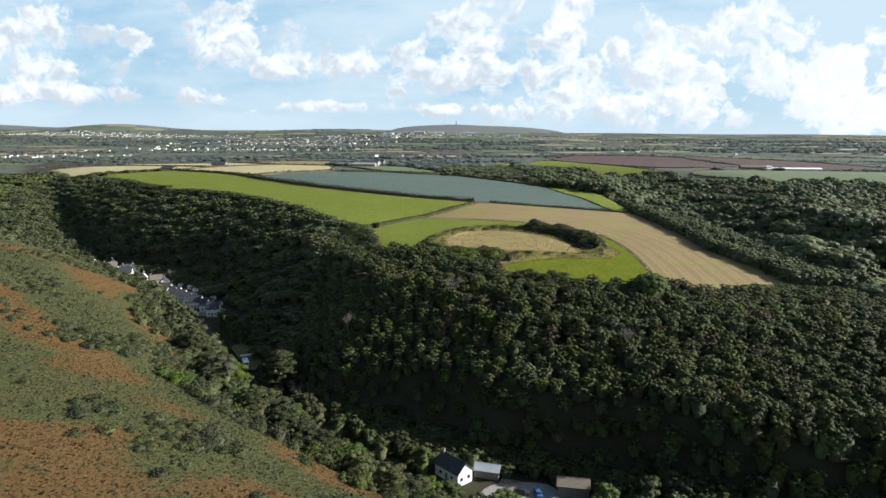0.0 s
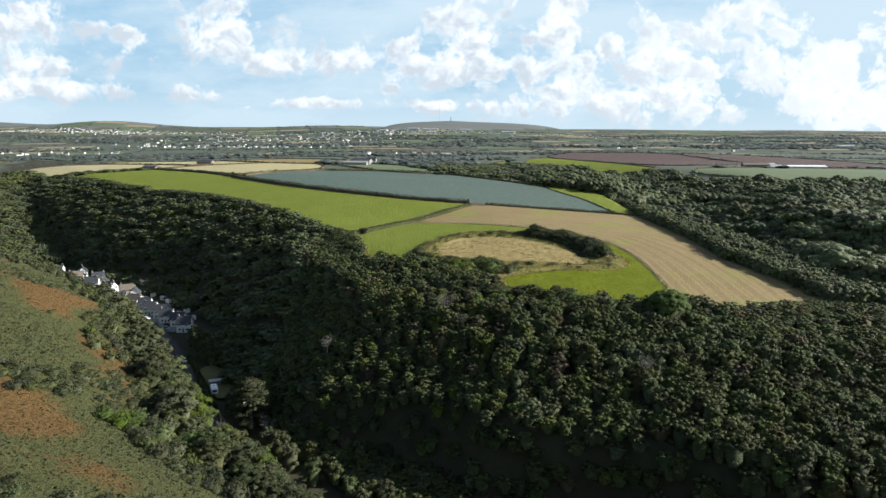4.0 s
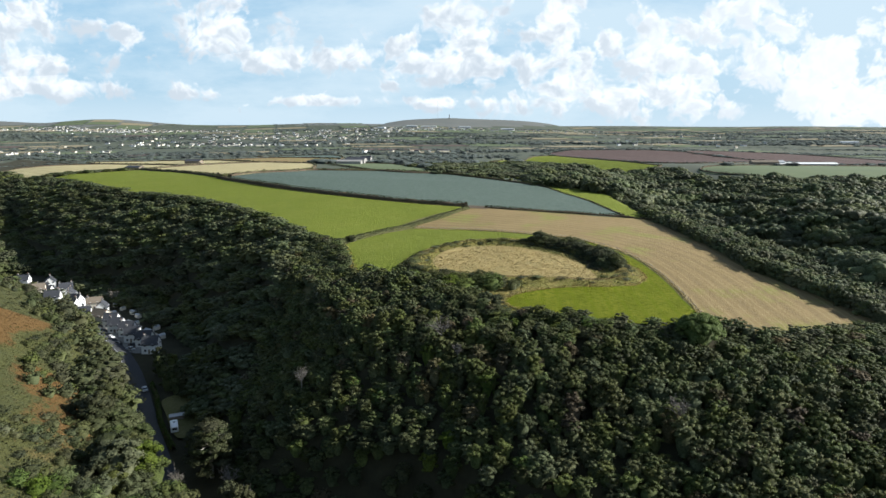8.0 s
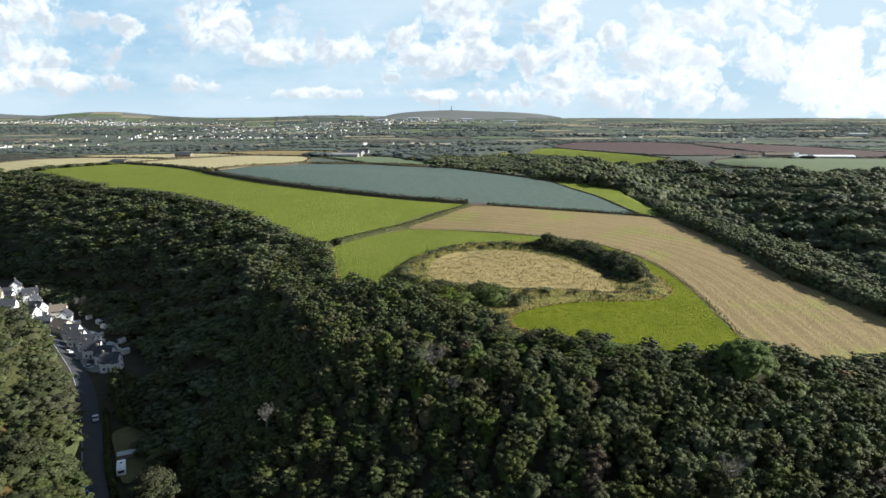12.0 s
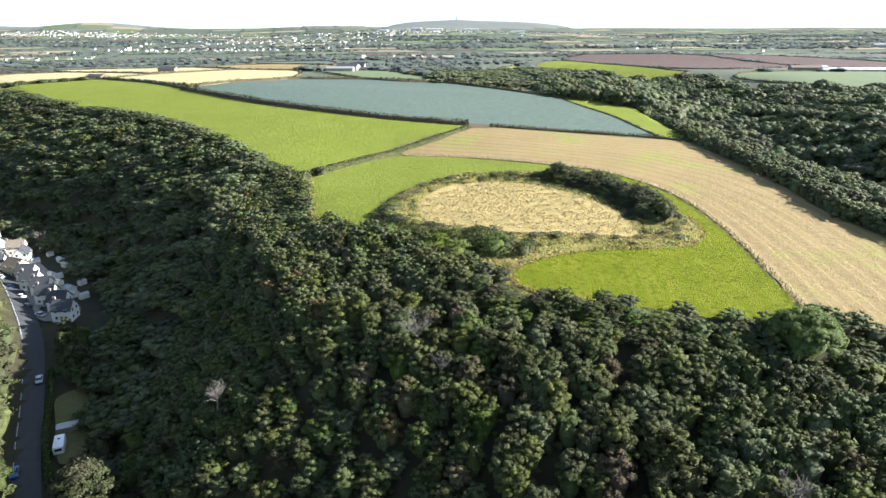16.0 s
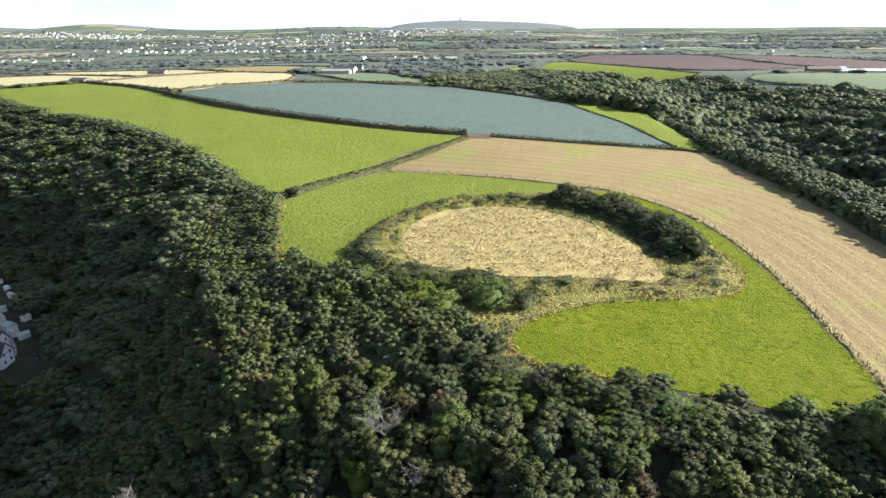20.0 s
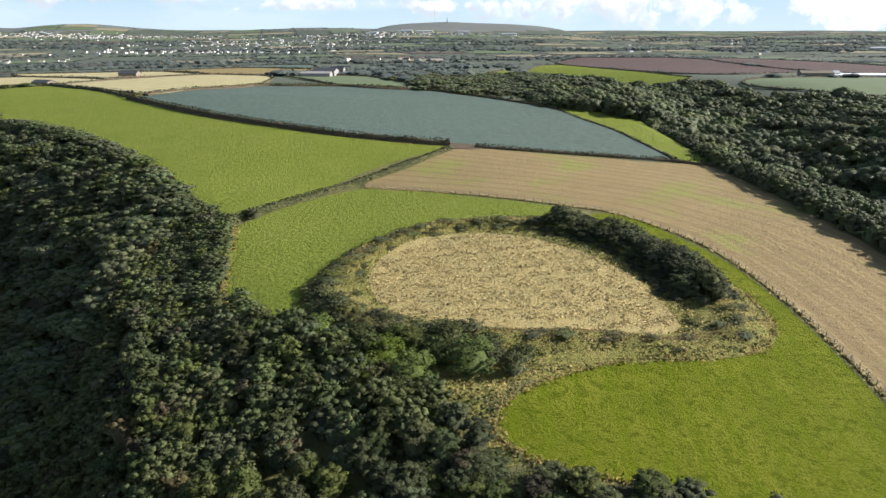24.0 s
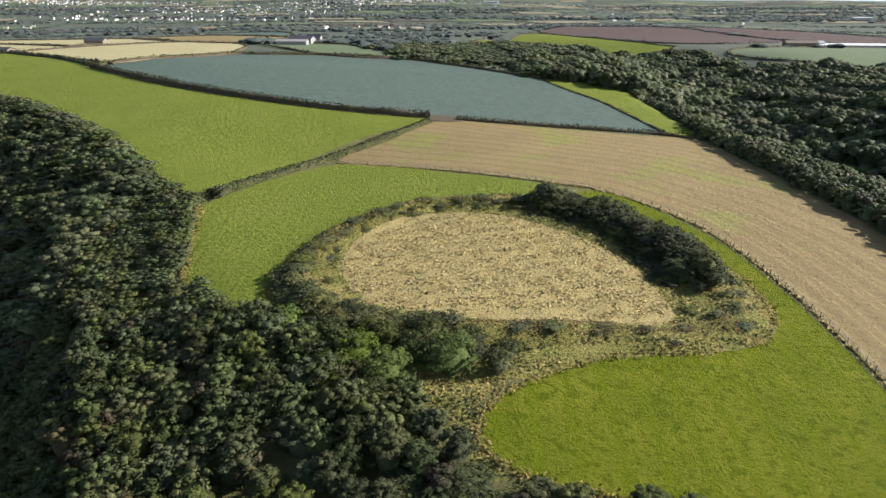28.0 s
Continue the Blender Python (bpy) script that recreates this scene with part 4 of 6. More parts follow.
def hedge(line, wide, tall, leaf, per, label, bank="earth", leaf_mat="gorse_leaf", step=3.0, rng=RNG):
    """A field hedge: an earth bank with leaf sprays over it."""
    v, f, pts, side = bank_along(line, wide * 0.8, tall * 0.75, step, rng=rng)
    thing = new("hedge", None)
    tagged(thing, label, "hedge", "field hedges")
    part("bank", mesh_of("bank", v, f, bank), thing)
    n = int(len(pts) * per)
    k = rng.integers(0, len(pts) - 1, n)
    u = rng.uniform(0, 1, (n, 1))
    o = rng.uniform(-0.5, 0.5, n)
    h = np.sqrt(np.clip(1 - (2 * o) ** 2, 0.04, 1)) * rng.uniform(0.7, 1.25, n)
    gaps = 0.55 + 0.45 * waves(pts[k, 0] * 6, pts[k, 1] * 6, 40.0, 1.1)
    p = pts[k] * (1 - u) + pts[k + 1] * u + side[k] * (o * wide)[:, None]
    z = ground_at(p[:, 0], p[:, 1]) + h * tall * (0.72 + 0.4 * gaps) - 0.2
    nn = np.stack([side[k, 0] * o * 3, side[k, 1] * o * 3, np.full(n, 0.9)], 1) + rng.normal(size=(n, 3)) * 0.5
    lv, lf = leaf_cards(np.stack([p[:, 0], p[:, 1], z], 1), nn, leaf * rng.uniform(0.6, 1.4, n), rng)
    nn /= np.linalg.norm(nn, axis=1, keepdims=True)
    part("foliage", mesh_of("foliage", lv, facing(lv, lf, nn), leaf_mat, flat=False, normals=np.repeat(nn, 4, 0)), thing)
    return thing


def build_hedges():
    hedge([(-184, 603), (-150, 569), (-121, 541), (-77, 504.5), (-31, 475), (7, 460.5), (23, 457)], 3.8, 3.1, 0.6, 60, "dark earth-banked hedge below the cabbage field")
    hedge([(34, 455), (69, 448.7), (90, 446), (118, 442), (134, 436)], 2.6, 1.8, 0.55, 46, "low dark hedge between stubble and cabbages")
    hedge([(-43.2, 353.4), (-31.2, 371.4), (-9.2, 401.4), (8.8, 425.4), (22.8, 448.4)], 3.6, 2.2, 0.5, 150, "straight green field hedge between pasture and meadow", bank="rough_grass", leaf_mat="gorse_leaf")
    hedge([(120.5, 447), (118.5, 500), (116.5, 532), (108, 575), (100.5, 612)], 1.6, 1.2, 0.7, 12, "thin hedge beside the green strip", leaf_mat="scrub_leaf")
    hedge([(100, 616), (61, 662), (36, 685), (8, 704.5), (-60, 718), (-100, 710), (-127, 702), (-160, 650), (-182, 607)], 3.0, 2.4, 1.1, 16, "dark hedge along the top of the cabbage field")
    hedge([(-187, 608), (-235, 663), (-286, 709), (-312, 729), (-350, 704), (-378, 682)], 3.4, 2.4, 1.2, 14, "dark hedge along the top of the pasture")
    for k, (_, _, poly) in enumerate(FAR_FIELDS):
        near = k < 7 or k == 9
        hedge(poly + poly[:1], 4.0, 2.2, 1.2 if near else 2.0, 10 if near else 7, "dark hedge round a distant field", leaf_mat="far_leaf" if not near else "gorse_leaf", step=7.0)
    # rough grass left standing along the wire fence and the field edges
    rng = np.random.default_rng(5)
    for line, wide, mat, label in ((FENCE, 1.5, "dry_blade", "pale uncut grass along the wire fence"),
                                   (MEADOW_S[8:21], 1.8, "bank_blade", "pale uncut grass round the meadow's edge"),
                                   ([(-40, 350), (-35, 330), (-29, 305), (-18, 293.5)], 2.2, "bank_blade", "pale uncut grass along the wood's edge"),
                                   (MEADOW_N[5:12], 1.6, "bank_blade", "pale uncut grass outside the earth ring"),
                                   ([(-180, 597.5), (-120, 538), (-76, 502), (-30, 473), (6, 458.5)], 1.6, "dry_blade", "pale dry grass below the hedge")):
        pts = np.array(rounded(line, 0.25))
        n = len(pts)
        at = np.repeat(pts, 4, 0) + rng.normal(size=(n * 4, 2)) * wide * 0.33
        keep = waves(at[:, 0] * 9, at[:, 1] * 9, 20.0, 0.4) > -0.45
        at = at[keep]
        c = np.stack([at[:, 0], at[:, 1], ground_at(at[:, 0], at[:, 1]) + 0.28], 1)
        nn = rng.normal(size=(len(c), 3)) * np.array([1, 1, 0.5])
        v, f = leaf_cards(c, nn + np.array([0, 0, 0.8]), rng.uniform(0.22, 0.5, len(c)), rng)
        way = np.tile(np.array([[0, 0, 1.0]]), (len(c), 1)) + rng.normal(size=(len(c), 3)) * 0.25
        tagged(new("long_grass", mesh_of("long_grass", v, facing(v, f, way), mat, flat=False, normals=np.repeat(way / np.linalg.norm(way, axis=1, keepdims=True), 4, 0))), label, "grass", kind="stuff")


def build_fence():
    fence = new("fence")
    tagged(fence, "low post and wire fence between stubble and meadow", "fence")
    pts = rounded(FENCE, 2.6)
    post = done("post", rod((0, 0, -0.4), (0, 0, 1.25), 0.08, 0.07, 6), "timber")
    for x, y in pts:
        part("post", post, fence, Matrix.LocRotScale((x, y, float(ground_at(x, y))), Euler((RNG.uniform(-0.05, 0.05), RNG.uniform(-0.05, 0.05), 0)), None))
    for h in (0.35, 0.72, 1.1):
        cu = bpy.data.curves.new("wire", "CURVE")
        cu.dimensions, cu.bevel_depth = "3D", 0.018
        sp = cu.splines.new("POLY")
        sp.points.add(len(pts) - 1)
        for k, (x, y) in enumerate(pts):
            sp.points[k].co = (x, y, float(ground_at(x, y)) + h, 1)
        cu.materials.append(MATS["grey_metal"])
        part("wire", cu, fence)


# ---- bushes and single trees ----
def bush_set(rng, mat, wide, tall, n, leaves, leaf, lobes=9):
    return [leafy("foliage", crown(rng, wide, tall, lobes, leaves, leaf, 0.85, 0.15, 6, 0.21, 0.5), mat) for _ in range(n)]


def plant(name, meshes, spots, label, category, group, rng, stem=None):
    for x, y, sx, sz in spots:
        ob = new(name)
        z = float(ground_at(x, y))
        ob.matrix_basis = Matrix.LocRotScale((x, y, z - 0.25), Euler((0, 0, rng.uniform(0, 6.28))), (sx, sx, sz))
        tagged(ob, label, category, group)
        part("foliage", meshes[rng.integers(len(meshes))], ob)
        if stem is not None:
            part("stem", stem, ob)


def tufts(spots, size, cards, rng, spread, name, mat, label, category, high=0.35, flat=0.6):
    """Low plants as sprays of leaf, one mesh of stuff."""
    spots = np.repeat(np.asarray(spots), cards, 0)
    n = len(spots)
    p = spots + rng.normal(size=(n, 2)) * spread
    z = ground_at(p[:, 0], p[:, 1]) + rng.uniform(0.1, 1.0, n) * high
    nn = rng.normal(size=(n, 3)) * np.array([1, 1, 0.6]) + np.array([0, 0, flat])
    v, f = leaf_cards(np.stack([p[:, 0], p[:, 1], z], 1), nn, size * rng.uniform(0.6, 1.5, n), rng)
    way = np.array([0, 0, 1.0]) + rng.normal(size=(n, 3)) * 0.33
    way /= np.linalg.norm(way, axis=1, keepdims=True)
    return tagged(new(name, mesh_of(name, v, facing(v, f, way), mat, tone=np.repeat(rng.uniform(0, 1, n), 4), flat=False, normals=np.repeat(way, 4, 0))), label, category, kind="stuff")


def build_ring():
    rng = np.random.default_rng(31)
    stem = done("stem", [rod((0, 0, -0.4), (0.15, 0.1, 1.6), 0.16, 0.09), rod((0, 0, 0), (-0.5, 0.3, 1.7), 0.1, 0.05), rod((0, 0, 0.2), (0.4, -0.5, 1.8), 0.1, 0.05)], "bark")
    dark = bush_set(rng, "gorse_leaf", 2.8, 4.6, 5, 900, 0.30, 24)
    scrub = bush_set(rng, "scrub_leaf", 2.2, 3.0, 3, 420, 0.27, 18) + bush_set(rng, "olive_leaf", 2.2, 3.0, 4, 420, 0.27, 18)
    oak = bush_set(rng, "oak_leaf", 2.8, 5.0, 3, 1500, 0.25, 34) + bush_set(rng, "bright_leaf", 2.8, 5.0, 2, 1500, 0.25, 34)
    # the tall thicket on the bank's sunward side
    spots = []
    crest = rounded([(47, 346), (55, 343.5), (63, 338), (69, 329), (73, 318), (75, 307), (74, 297)], 2.4)
    for k, (x, y) in enumerate(crest):
        ax, ay = crest[min(k + 1, len(crest) - 1)]
        bx, by = crest[max(k - 1, 0)]
        n = Vector((ay - by, bx - ax)).normalized()
        swell = 0.8 + 0.2 * math.sin(k * 0.9)
        for off, wide, tall in ((-2.4, 1.05, 0.72), (0.6, 1.35, 1.08), (3.8, 1.3, 0.88), (7.0, 1.05, 0.5), (9.6, 0.85, 0.26)):
            end = 0.62 if k < 2 or k > len(crest) - 3 else 1.0
            spots.append((x + n.x * off + rng.normal() * 0.6, y + n.y * off + rng.normal() * 0.6, wide * end * rng.uniform(0.85, 1.15), tall * swell * end * rng.uniform(0.85, 1.12)))
    plant("hawthorn_bush", dark, spots, "dark green hawthorn thicket on the earth ring", "bush", "thicket on the ring", rng, stem)
    spots = [(x, y, q, h) for x, y, q, h in [(22.5, 271, 1.75, 1.15), (13.0, 268.5, 1.6, 0.95), (17.5, 274, 1.3, 0.9), (29.5, 270, 0.95, 0.75), (8, 274.5, 1.4, 0.9), (3, 280.5, 1.3, 0.8), (9.5, 280, 1.0, 0.6), (26, 273.5, 1.0, 0.7), (19, 278.5, 1.2, 0.75), (26, 276.5, 1.1, 0.62), (31.5, 274, 0.9, 0.55), (13, 278, 1.2, 0.7), (5, 269.5, 1.4, 0.85), (10.5, 265, 1.1, 0.7), (0, 276, 1.4, 0.9), (-5, 285.5, 1.2, 0.7)]]
    plant("hawthorn_bush", oak, spots, "rounded green hawthorn beside the earth ring", "bush", "bushes beside the ring", rng, stem)
    # bushes closing the wood's edge below the meadow
    spots = []
    edge = rounded([(-16, 289), (-6, 283), (2, 276), (8, 266), (14, 259), (22, 249), (30, 243.5), (44, 238), (56, 235.5), (68, 231)], 2.6)
    for x, y in edge:
        for back in (1.2, 4.2):
            s = rng.uniform(0.55, 0.95)
            spots.append((x + rng.normal() * 0.7 - back * 0.5, y - back + rng.normal() * 0.7, s * 1.6, s * rng.uniform(0.55, 0.75)))
    plant("blackthorn_bush", oak + scrub[:2], spots, "green blackthorn closing the edge of the wood", "bush", "bushes at the wood's edge", rng)
    # low scrub round the rest of the bank
    spots = []
    for k in range(0, len(RING)):
        x, y = RING[k]
        thick = x > 47 and y > 292
        for _ in range(1 if thick or (y < 284 and x > 24) else 3 if x < 8 else 2):
            q = rng.uniform(0.5, 1.1)
            spots.append((x + 0.8 + rng.normal() * 1.7, y - 0.6 + rng.normal() * 1.7, q * 1.25, q * rng.uniform(0.16, 0.34)))
    for x, y, s in [(-7, 301, 0.9), (-6, 296, 1.0), (-3, 291, 1.1), (1, 287, 1.0), (-8, 306, 0.8), (40, 349, 0.75), (44, 350, 0.85), (34, 348, 0.6), (70, 285, 0.8), (74, 287, 0.7), (77, 292, 0.8), (55, 279, 0.7), (62, 281, 0.6), (66, 288, 0.8)]:
        spots.append((x, y, s * 1.1, s * 0.45))
    for x, y in rounded([(-6, 300), (-4, 316), (2, 328), (12, 337), (26, 342), (44, 342)], 2.0):
        s = rng.uniform(0.4, 0.8)
        spots.append((x - 0.6 + rng.normal() * 1.0, y + rng.normal() * 1.0, s * 1.4, s * 0.34))
    for x, y in rounded([(-8, 304), (-6, 297), (-2, 291), (4, 286.5), (12, 283), (22, 281)], 2.2):
        for off in (-1.6, 1.2):
            q = rng.uniform(0.6, 1.05)
            spots.append((x + off * 0.7 + rng.normal() * 0.6, y + off * 0.7 + rng.normal() * 0.6, q * 1.3, q * 0.62))
    free = ~inside(MEADOW_S, np.array([p[0] for p in spots]), np.array([p[1] for p in spots]))
    spots = [p for p, ok in zip(spots, free) if ok]
    plant("bramble_bush", scrub, spots, "low olive green bramble scrub on the earth ring", "bush", "scrub on the ring", rng)
    # bracken and long grass over the bank and the wedge of rough ground
    x, y = jittered(-16, 90, 240, 360, 0.62, rng)
    d, _ = along(RING + RING[:1], x, y)
    wedge = inside(SCRUB_WEDGE, x, y) & ~inside(HOLLOW, x, y)
    bank = ((np.abs(d) < 6.2) & ~inside(HOLLOW, x, y)) | wedge
    for poly in (MEADOW_N, MEADOW_S, STUBBLE):
        bank &= ~inside(poly, x, y)
    x, y = x[bank], y[bank]
    pick = waves(x, y, 3.2, 1.9) + rng.normal(size=len(x)) * 0.35
    south = ((y < 284) & (y > 277) & (x > 26) & (x < 72)) | ((x < 14) & (d[bank] > 1.5) & (d[bank] < 4.5))
    for m, mat, label, size in ((((pick > -0.16) & ~south) | (south & (pick > 0.5)), "bank_blade", "straw-pale long grass on the old bank", 0.36), ((pick > -0.4) & (pick <= -0.16) & ~south, "fern_leaf", "green ferns on the old bank", 0.36),
                                ((pick <= -0.4) & ~south, "olive_leaf", "olive scrub on the old bank", 0.44), (south & (pick <= 0.5), "dead_bracken", "rust-brown bracken on the old bank", 0.30)):
        tufts(np.stack([x[m], y[m]], 1), size, 3, rng, 0.35, "bank_plants", mat, label, "undergrowth", 0.5 if mat in ("olive_leaf", "dead_bracken") else 0.26, 2.2)
    # the tussocks inside the ring
    x, y = jittered(-3, 66, 280, 342, 0.55, rng)
    m = inside(HOLLOW, x, y)
    x, y = x[m], y[m]
    u, w = x * 0.8 + y * 0.6, y * 0.8 - x * 0.6
    lie = waves(u, w * 2.4, 1.3, 2.2) + 0.5 * waves(x, y, 0.9, 0.4) + rng.normal(size=len(x)) * 0.25
    for m, mat, label, tall in ((lie > -0.1, "dry_blade", "tussocks of straw-coloured dead grass", 0.34), ((lie <= -0.1) & (lie > -0.75), "dry_blade", "flattened straw-coloured dead grass", 0.12), (lie <= -0.75, "bank_blade", "duller tufts among the dead grass", 0.10)):
        tufts(np.stack([x[m], y[m]], 1), 0.40, 3, rng, 0.26, "tussock_grass", mat, label, "grass", tall, 2.4)


def bare_tree(tall, rng, name="bare_tree"):
    """A leafless tree: trunk, limbs, twigs."""
    ob = new(name)
    part("trunk", done("trunk", rod((0, 0, -0.5), (0.2, 0.1, tall * 0.5), 0.22, 0.13), "bare_twig"), ob)
    for k in range(13):
        a, h = rng.uniform(0, 6.28), rng.uniform(0.3, 0.55) * tall
        e = Vector((math.cos(a) * tall * 0.28, math.sin(a) * tall * 0.28, h + tall * rng.uniform(0.2, 0.42)))
        rods = [rod((0.15, 0.05, h), e, 0.09, 0.04, 5)]
        for _ in range(12):
            b = Vector((0.15, 0.05, h)).lerp(e, rng.uniform(0.4, 1.0))
            t = b + Vector((rng.normal(), rng.normal(), abs(rng.normal()) + 0.3)) * tall * 0.1
            rods.append(rod(b, t, 0.04, 0.015, 4))
        part("limb", done("limb", rods, "bare_twig"), ob)
    return ob


def build_single_trees():
    rng = np.random.default_rng(41)
    # the wide tree at the corner of the meadow
    x, y = 77.5, 228
    lone = new("sycamore_tree")
    lone.matrix_basis = Matrix.LocRotScale((x, y, float(ground_at(x, y)) - 0.3), None, (0.9, 0.9, 0.78))
    tagged(lone, "broad bright green tree at the meadow's corner", "tree")
    part("crown", leafy("crown", crown(rng, 7.8, 9.8, 110, 9000, 0.36, 0.9, 0.1, 12, 0.16, 0.8, 0.8), "sycamore_leaf"), lone)
    part("trunk", trunk_mesh(rng, 10, 0.45), lone)
    # the flat-topped cypress in the valley with its pale dead boughs
    x, y = -59.5, 221
    cy = new("cypress_tree")
    cy.matrix_basis = Matrix.LocRotScale((x, y, float(ground_at(x, y)) - 0.3), None, (1.2, 1.2, 1.5))
    tagged(cy, "flat-topped cypress with pale bare lower boughs", "tree")
    bms = [rod((0, 0, -0.5), (0.3, -0.4, 9), 0.55, 0.3, 8)]
    part("trunk", done("trunk", bms, "pale_bark"), cy)
    dead, plates = [], []
    for k in range(16):
        a = k * 2.4
        r, h = rng.uniform(2.2, 4.6), rng.uniform(6.2, 9.5)
        dead.append(rod((0.1, -0.1, rng.uniform(3.5, 7)), (math.cos(a) * r * 0.9, math.sin(a) * r * 0.9, h), 0.15, 0.06, 5))
    for bm in dead:
        part("bough", done("bough", bm, "pale_bark"), cy, label="pale grey bare bough")
    pads = [leafy("leaf_pad", crown(rng, 2.3, 0.8, 11, 380, 0.32, 0.32, 0.3, 6, 0.34, 0.6), "scrub_leaf") for _ in range(4)]
    for k in range(34):
        h = 2.6 + 8.4 * (k / 34)
        a, r = k * 2.4, 4.9 * (1 - ((h - 2.6) / 9.4) ** 1.8) * rng.uniform(0.55, 1.0)
        m = Matrix.LocRotScale((math.cos(a) * r, math.sin(a) * r, h), Euler((rng.uniform(-0.2, 0.2), rng.uniform(-0.2, 0.2), a)), (rng.uniform(0.8, 1.15),) * 3)
        part("leaf_pad", pads[k % 4], cy, m)
    # leafless trees among the wood
    for x, y, t in ((4.6, 233, 9.5), (-36, 232, 6.5), (-52, 214, 8), (-46, 207, 7), (-66, 213, 7), (9, 226, 5), (60, 196, 8), (-172, 392, 9)):
        tree = bare_tree(t, rng)
        tree.location = (x, y, float(ground_at(x, y)) + (3.0 if y < 240 and x > -40 else 0))
        tagged(tree, "grey leafless tree standing in the valley wood", "tree", "bare trees")


# ---- heath on the near hillside ----
def build_heath():
    rng = np.random.default_rng(51)
    x, y = jittered(-330, 40, -10, 430, 1.25, rng)
    d, s = along(V1, x, y)
    reach = np.hypot(x, y - 40)
    m = (s < 1240) & (d < -26) & (d > -175) & (x < 0.25 * y + 6) & (reach > 45) & (y > 0.55 * -x - 40) & (rng.uniform(size=len(x)) < np.clip(1.5 - reach / 300, 0.25, 1))
    x, y, d, s = x[m], y[m], d[m], s[m]
    # patches drawn out along the slope
    p = heath_patch(x, y, d, s) + rng.normal(size=len(x)) * 0.24
    xy = np.stack([x, y], 1)
    tufts(xy[p > 0.16], 0.44, 4, rng, 0.5, "bracken", "bracken_leaf", "rust-orange autumn bracken on the open hillside", "bracken", 0.2, 2.6)
    tufts(xy[(p <= 0.16) & (p > -0.45)], 0.44, 4, rng, 0.5, "ferns", "fern_leaf", "yellow-green ferns and grass on the hillside", "ferns", 0.2, 2.6)
    tufts(xy[p <= -0.45], 0.45, 6, rng, 0.5, "heather", "heather_leaf", "grey-green heather and low gorse on the hillside", "heath", 0.4, 1.6)
    # gorse and thorn bushes, thicker down the slope
    gorse = bush_set(rng, "gorse_leaf", 1.9, 1.9, 3, 300, 0.25, 18) + bush_set(rng, "scrub_leaf", 1.9, 1.9, 3, 300, 0.25, 18)
    thorn = bush_set(rng, "bright_leaf", 2.6, 3.6, 2, 560, 0.28, 20) + bush_set(rng, "oak_leaf", 2.6, 3.6, 2, 560, 0.28, 20) + bush_set(rng, "scrub_leaf", 2.6, 3.6, 6, 560, 0.28, 20)
    x, y = jittered(-300, 30, 40, 420, 3.5, rng)
    d, s = along(V1, x, y)
    m = (s < 1240) & (d < -26) & (d > -150) & (x < 0.2 * y) & (rng.uniform(size=len(x)) < 0.95 * smooth(0.05, 0.25, waves(s, d, 9.5, 2.7)) * smooth(-90, -52, d) + 0.010) & (np.hypot(x, y) > 70)
    x, y, q = x[m], y[m], rng.uniform(0.7, 1.45, m.sum()) * (0.7 + 0.4 * smooth(-90, -45, d[m]))
    order = np.argsort(np.hypot(x + 60, y - 120))
    k = order[:280]
    plant("gorse_bush", gorse, [(x[i], y[i], q[i] * 1.15, q[i] * 0.8) for i in k], "dark green gorse bush on the heath slope", "bush", "gorse on the hillside", rng)
    k = order[280:]
    spread_of([crown(rng, 1.7, 2.0, 10, 160, 0.28, 0.85, 0.15, 6, 0.24, 0.5) for _ in range(4)], np.stack([x[k], y[k], ground_at(x[k], y[k]) - 0.25, q[k], q[k] * 0.9], 1), rng, "gorse_thicket", "gorse_leaf", "dark green gorse further along the heath slope", "scrub")
    x, y = jittered(-340, 60, 100, 480, 4.9, rng)
    d, s = along(V1, x, y)
    line, _ = along(ROAD, x, y)
    m = (s < 1235) & (d < -9) & (d > -36 - 14 * waves(x, y, 14.0, 0.4)) & (np.abs(line) > 5.5) & (rng.uniform(size=len(x)) < 0.92) & (np.hypot(x - 8, y - 160) > 11) & (np.hypot(x - 30, y - 152) > 15)
    x, y, d, s = x[m], y[m], d[m], s[m]
    order = np.argsort(np.hypot(x + 40, y - 170))
    lane = smooth(930, 970, s) * smooth(1090, 1060, s) * (d > -20)
    sc = rng.uniform(0.6, 1.35, len(x)) * np.where(d > -22, 1.45, 0.9) * (1 + 0.35 * lane)
    k = order[:150]
    big = sc > 1.25
    sallow = [leafy("foliage", c, mat) for c, mat in zip(NEAR_CROWNS[:6], ("scrub_leaf", "bright_leaf", "oak_leaf", "scrub_leaf", "oak_leaf", "gorse_leaf"))]
    j = k[~big[k]]
    plant("thorn_bush", thorn, list(zip(x[j], y[j], sc[j] * 1.1, sc[j])), "olive green thorn scrub at the slope's foot", "bush", "scrub at the slope's foot", rng)
    j = k[big[k]]
    plant("sallow_tree", sallow, list(zip(x[j], y[j], sc[j] * 0.95, sc[j] * 0.66)), "low spreading mixed green sallow by the lane", "tree", "sallows by the lane", rng)
    rest = order[150:]
    arrays = [crown(rng, 2.7, 3.8, 15, 260, 0.34, 0.85, 0.15, 5, 0.25, 0.6) for _ in range(6)]
    pick = rng.uniform(size=len(rest)) + 0.25 * waves(x[rest], y[rest], 14.0, 0.8)
